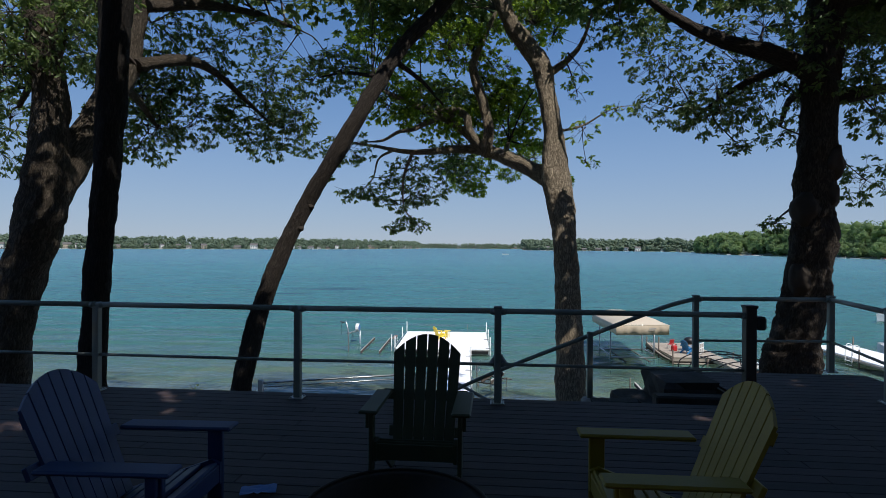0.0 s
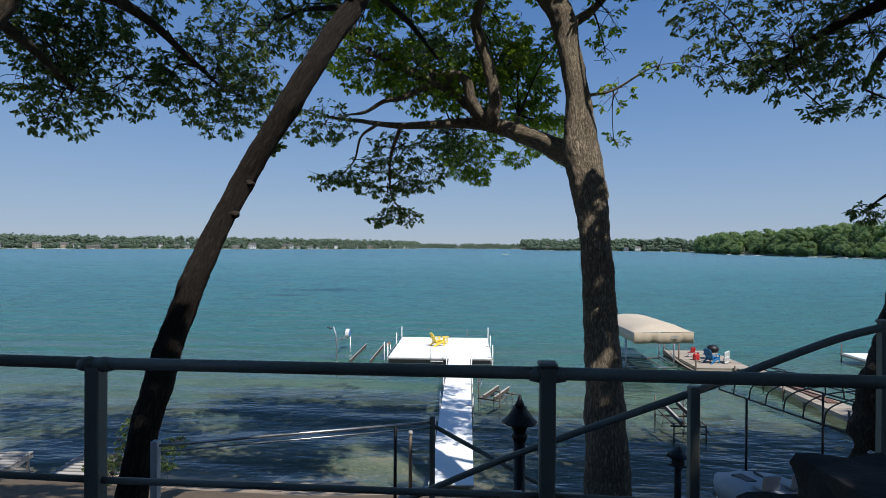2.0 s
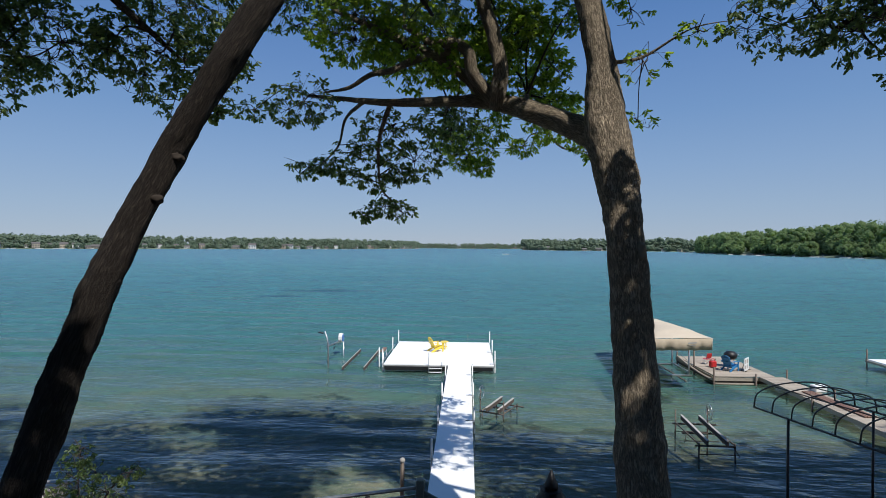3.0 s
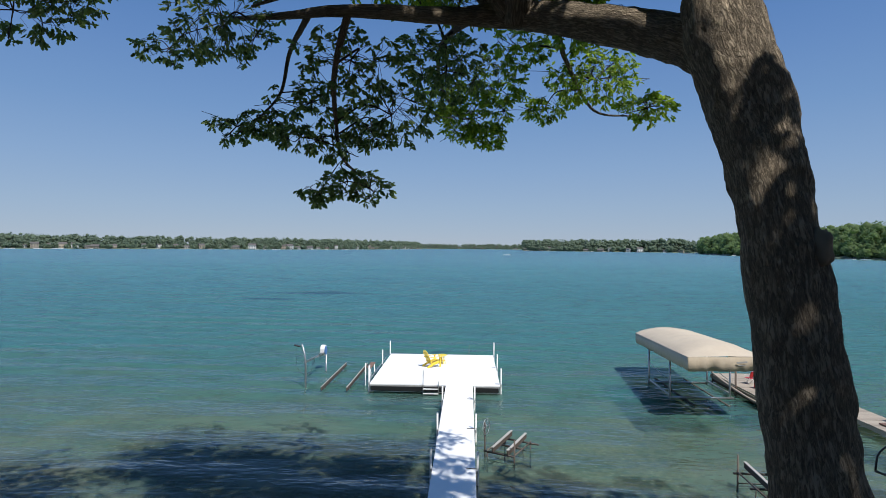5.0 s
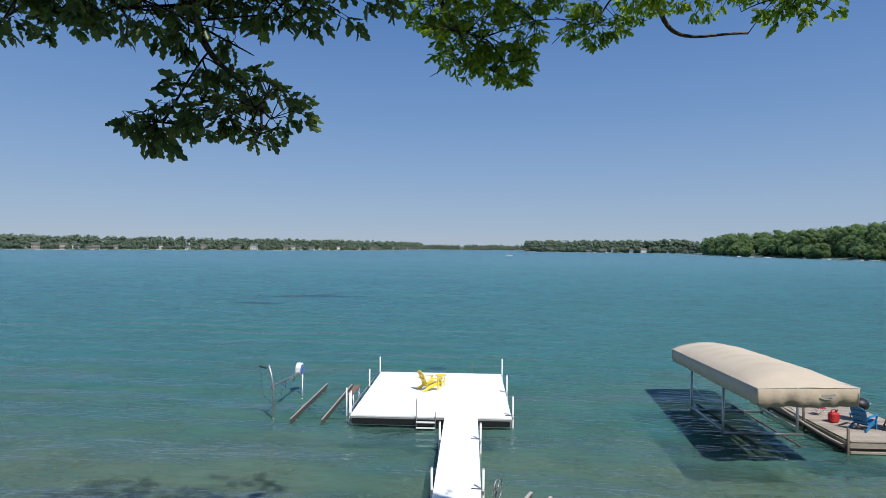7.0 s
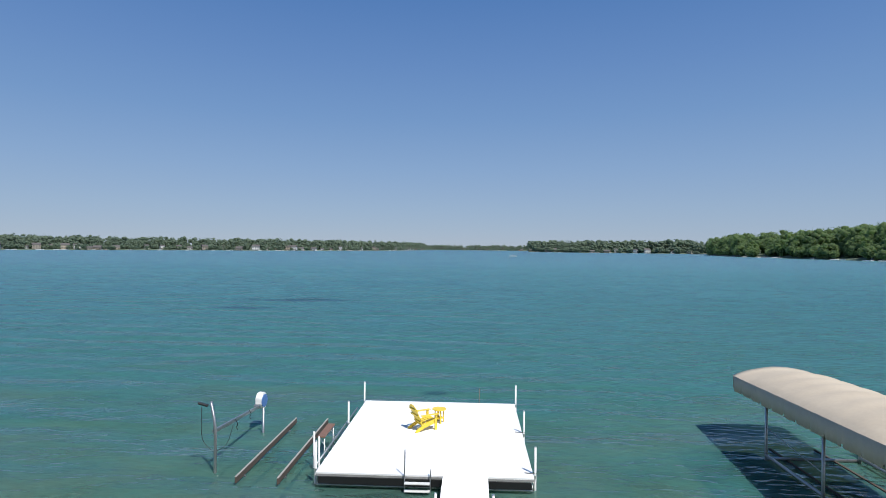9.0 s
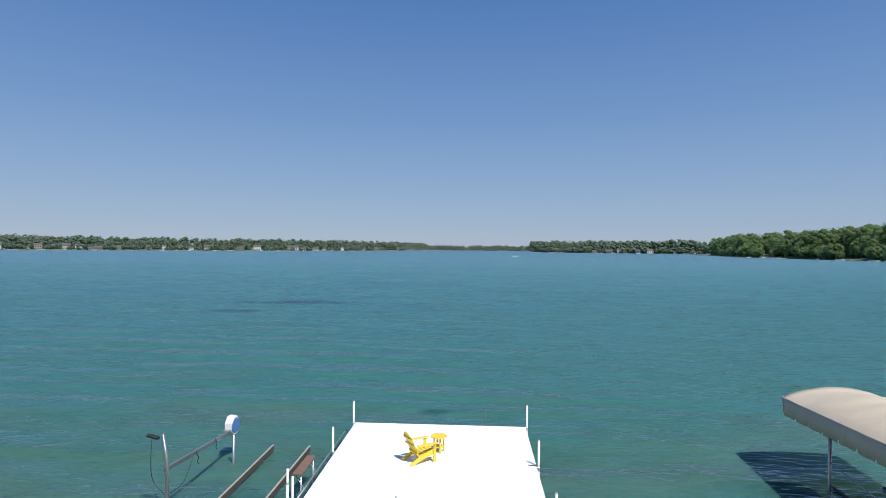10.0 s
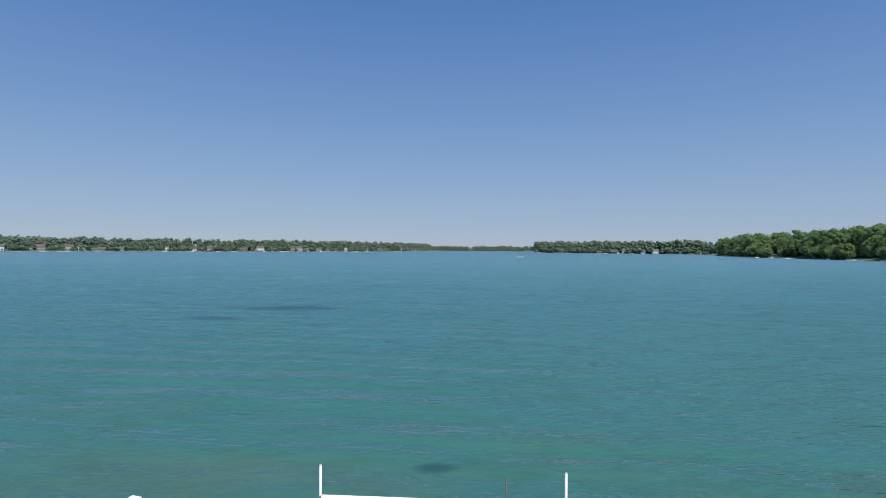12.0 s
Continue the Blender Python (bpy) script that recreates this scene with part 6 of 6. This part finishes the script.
upper(T4, t4_limbs, M_LEAF, 71, 22, (-2.5, 5), (14.5, 18.6), (15.0, 17.4), 17.0, 0.24)
upper(T3, t3_limbs, M_LEAF, 74, 12, (-6, 2), (8.5, 13), (14.0, 16.5), 17.0, 0.24)
upper(T1, t1_limbs, M_LEAF, 72, 22, (-13, -4), (9, 17), (14.6, 17.5), 17.0, 0.24)
upper(T5, t5_limbs, M_LEAF_DARK, 73, 56, (9.8, 21), (3, 13), (13.8, 17.0), 20.0, 0.28)
upper(T5, t5_limbs, M_LEAF_DARK, 75, 9, (6.6, 9.4), (3.5, 8.0), (13.6, 15.2), 26.0, 0.28)
upper(T5, t5_limbs, M_LEAF_DARK, 76, 20, (11.5, 19), (8, 13), (13.4, 15.4), 24.0, 0.28)
# takes the place of an unseen neighbouring tree that shades the water
upper(T5, t5_limbs, M_LEAF_DARK, 77, 18, (18, 24), (10, 15), (12.5, 15.5), 22.0, 0.28)
upper(T5, t5_limbs, M_LEAF_DARK, 78, 20, (5, 12), (-5, 2), (13.2, 15.5), 26.0, 0.32)
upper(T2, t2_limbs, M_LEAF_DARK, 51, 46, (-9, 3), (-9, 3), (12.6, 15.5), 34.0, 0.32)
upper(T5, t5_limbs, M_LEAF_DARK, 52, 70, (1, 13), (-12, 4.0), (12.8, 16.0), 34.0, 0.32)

upper(T3, t3_limbs, M_LEAF, 81, 11, (-1.5, 3.6), (7.5, 12), (14.3, 16.5), 17.0, 0.24)
upper(T5, t5_limbs, M_LEAF_DARK, 79, 9, (5.0, 8.5), (12.0, 15.5), (14.6, 16.6), 15.0, 0.24)
upper(T5, t5_limbs, M_LEAF_DARK, 80, 9, (8.5, 13), (12.5, 15.2), (14.6, 16.6), 15.0, 0.26)

# shrub on the bank
bush = thing("shrub", "leafy green shrub at the water's edge", "shrub")
stems = [[(-7.3, 14.6, 0.5, 0.03), (-7.4, 14.9, 1.2, 0.02), (-7.5, 15.1, 2.0, 0.01)], [(-7.1, 14.6, 0.5, 0.03), (-6.7, 14.9, 1.2, 0.02), (-6.4, 15.1, 1.7, 0.01)], [(-7.4, 14.5, 0.5, 0.03), (-7.9, 14.6, 1.1, 0.02), (-8.2, 14.8, 1.5, 0.01)]]
for l in stems:
    part("stem", tube(bmesh.new(), smooth_line(l, 5), 6), M_TWIG, bush)
grow_crown(bush, stems, [(-7.4, 14.9, 1.5, 0.6, 0.5), (-6.8, 15.0, 1.2, 0.5, 0.4), (-8.0, 14.7, 1.1, 0.5, 0.4), (-7.4, 15.0, 2.1, 0.35, 0.3), (-6.3, 15.1, 1.6, 0.3, 0.2), (-7.2, 14.8, 0.8, 0.8, 0.35)], M_LEAF, 61, 70.0, 0.10)

# ---------------------------------------------------------------- far shores
def far_at(bearing, d):
    b = radians(bearing)
    return 1.5 + d * math.sin(b), 10 + d * math.cos(b)


SHORES = [("far_shore_west", [(-46, 930), (-41, 950), (-33, 1000), (-21, 1060), (-13.2, 1200), (-7.5, 1500), (-5.0, 1900)], 17, 21),
          ("far_shore_north", [(-9, 2300), (-4, 2250), (0, 2250), (3, 2250), (7, 2300)], 16, 19),
          ("far_shore_cape", [(5.6, 1380), (8, 1300), (12, 1280), (17, 1250), (24.5, 1180)], 23, 27),
          ("far_shore_east", [(22.2, 900), (23.2, 815), (25, 712), (30, 604), (36, 518), (42, 464), (50, 430)], 21, 34)]
ICO = bmesh.new()
bmesh.ops.create_icosphere(ICO, subdivisions=1, radius=1)
ICO_V = np.array([v.co[:] for v in ICO.verts])
ICO_F = np.array([[v.index for v in f.verts] for f in ICO.faces])
ICO.free()


def far_line(pts, t):
    k = t * (len(pts) - 1)
    i = min(int(k), len(pts) - 2)
    return [a + (b - a) * (k - i) for a, b in zip(pts[i], pts[i + 1])]


rsf = np.random.RandomState(77)
for name, pts, h0, h1 in SHORES:
    # land behind the waterline
    rows = []
    for j, (back, z) in enumerate(((0, -0.3), (6, 0.7), (40, 3), (120, 7), (260, 9))):
        rows.append([(*far_at(b, d + back), z * (1 if name != "far_shore_east" else 1.25)) for b, d in (far_line(pts, i / 60) for i in range(61))])
    verts = [v for r in rows for v in r]
    faces = [(j * 61 + i, j * 61 + i + 1, (j + 1) * 61 + i + 1, (j + 1) * 61 + i) for j in range(4) for i in range(60)]
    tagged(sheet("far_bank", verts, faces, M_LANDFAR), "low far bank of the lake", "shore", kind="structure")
    # woods: clumps of foliage
    co, fa, off = [], [], 0
    span_deg = pts[-1][0] - pts[0][0]
    count = int(abs(span_deg) * {"far_shore_west": 36, "far_shore_north": 30, "far_shore_cape": 34, "far_shore_east": 20}[name])
    for k in range(count):
        t = rsf.uniform(0, 1)
        b, d = far_line(pts, t)
        low = k % 3 == 0
        back = rsf.uniform(3, 30) if low else rsf.uniform(14, 60) if rsf.uniform() < 0.55 else rsf.uniform(60, 170)
        h = (h0 + (h1 - h0) * t) * (rsf.uniform(0.6, 1.06) if name == "far_shore_east" else rsf.uniform(0.66, 1.08)) * (rsf.uniform(0.22, 0.5) if low else 0.7 if back < 30 else 0.95)
        x, y = far_at(b, d + back)
        gz = float(np.interp(back, (0, 40, 120, 260), (0.5, 3, 7, 9)))
        w = h * (rsf.uniform(0.5, 0.8) if low else rsf.uniform(0.30, 0.46))
        east = name == "far_shore_east"
        for c in range(18 if east else 7):
            q = rsf.normal(size=3)
            q /= np.linalg.norm(q)
            r = w * (rsf.uniform(0.20, 0.36) if east else rsf.uniform(0.3, 0.5))
            p = np.array((x, y, gz + h * 0.56)) + q * ((w * 0.58, w * 0.58, h * 0.31) if east else (w * 0.62, w * 0.62, h * 0.33))
            v = ICO_V * (1 + rsf.normal(size=(len(ICO_V), 1)) * 0.16) * (r, r, r * 0.8) + p
            co.append(v)
            fa.append(ICO_F + off)
            off += len(ICO_V)
        tufts = 300 if east else 64
        q = rsf.normal(size=(tufts, 3))
        q /= np.linalg.norm(q, axis=1)[:, None]
        p = np.array((x, y, gz + h * 0.56)) + q * (w * 0.95, w * 0.95, h * 0.44) * rsf.uniform(0.72, 0.98, (tufts, 1))
        leaf = rsf.normal(size=(tufts, 3, 3)) * (0.55 if east else 0.8)
        co.append((p[:, None, :] + leaf).reshape(-1, 3))
        fa.append(np.arange(tufts * 3).reshape(-1, 3) + off)
        off += tufts * 3
        v = ICO_V * (w * 0.22, w * 0.22, h * 0.5) + (x, y, gz + h * 0.25)
        co.append(v)
        fa.append(ICO_F + off)
        off += len(ICO_V)
    me = bpy.data.meshes.new("far_woods")
    me.from_pydata(np.vstack(co).tolist(), [], np.vstack(fa).tolist())
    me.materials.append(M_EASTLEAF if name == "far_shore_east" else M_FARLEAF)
    me.shade_smooth()
    tagged(new("far_woods", me), "distant green woods along the lake shore", "woods", kind="stuff")


def far_house(b, d, z, w, dep, h, mat, label):
    ob = thing("lake_house", label, "house", "houses on the far shore")
    body = bmesh.new()
    box(body, (0, 0, h / 2), (w, dep, h))
    part("wall", body, mat, ob)
    rf = bmesh.new()
    e = 0.5
    vs = [rf.verts.new(c) for c in ((-w / 2 - e, -dep / 2 - e, h), (w / 2 + e, -dep / 2 - e, h), (w / 2 + e, dep / 2 + e, h), (-w / 2 - e, dep / 2 + e, h), (-w / 2 - e, 0, h + w * 0.28), (w / 2 + e, 0, h + w * 0.28))]
    for f in ((0, 1, 5, 4), (2, 3, 4, 5), (0, 4, 3), (1, 2, 5), (3, 2, 1, 0)):
        rf.faces.new([vs[i] for i in f])
    part("roof", rf, M_ROOF, ob)
    for k in range(3):
        for r in range(max(1, int(h / 3))):
            part("window", block((-w / 3 + k * w / 3, -dep / 2 - 0.03, 1.5 + 2.9 * r), (w * 0.17, 0.08, 1.3)), M_PANE, ob)
    x, y = far_at(b, d)
    ob.matrix_basis = pose(x, y, z, 0, 0, -b + rng.uniform(-25, 25))


for name, pts, h0, h1 in SHORES:
    n = {"far_shore_west": 54, "far_shore_north": 14, "far_shore_cape": 14, "far_shore_east": 7}[name]
    for k in range(n):
        t = (k + rng.uniform(0.1, 0.9)) / n
        b, d = far_line(pts, t)
        pale = rng.random() < (0.1 if name == "far_shore_east" else 0.45)
        back = rng.choice((4, 8, 13, 20, 32)) + rng.uniform(-2, 2) + (14 if name == "far_shore_east" else 0)
        lot = float(np.interp(back, (0, 6, 40, 120), (0.3, 0.9, 2.8, 6.5)))
        far_house(b, d + back, lot, rng.uniform(5, 9 if name == "far_shore_east" else 13), rng.uniform(6, 9), rng.choice((3.0, 3.4, 5.6, 6.4)), M_HOUSEWHITE if pale else M_HOUSETAN, "pale lake house among trees" if pale else "tan lake house among trees")
boat_proto = motor_boat("motor_boat", pose(*far_at(-35, 985), -0.05, 0, 0, 20), 6.5, "white motor boat along the far shore", True, "far moored boats")
for name, pts, h0, h1 in SHORES:
    n = {"far_shore_west": 70, "far_shore_north": 10, "far_shore_cape": 22, "far_shore_east": 34}[name]
    for k in range(n):
        b, d = far_line(pts, rng.random())
        copy_thing(boat_proto, pose(*far_at(b, d - rng.uniform(5, 18)), -0.05, 0, 0, rng.uniform(0, 360)))
copy_thing(boat_proto, pose(*far_at(4.0, 520), -0.05, 0, 0, 175))
for k in range(18):
    b = rng.uniform(20.6, 27.0)
    d = float(np.interp(b, (20.6, 22.2, 23.2, 25, 30), (940, 900, 815, 712, 604)))
    copy_thing(boat_proto, pose(*far_at(b, d - rng.uniform(4, 16)), -0.05, 0, 0, rng.uniform(0, 360)))
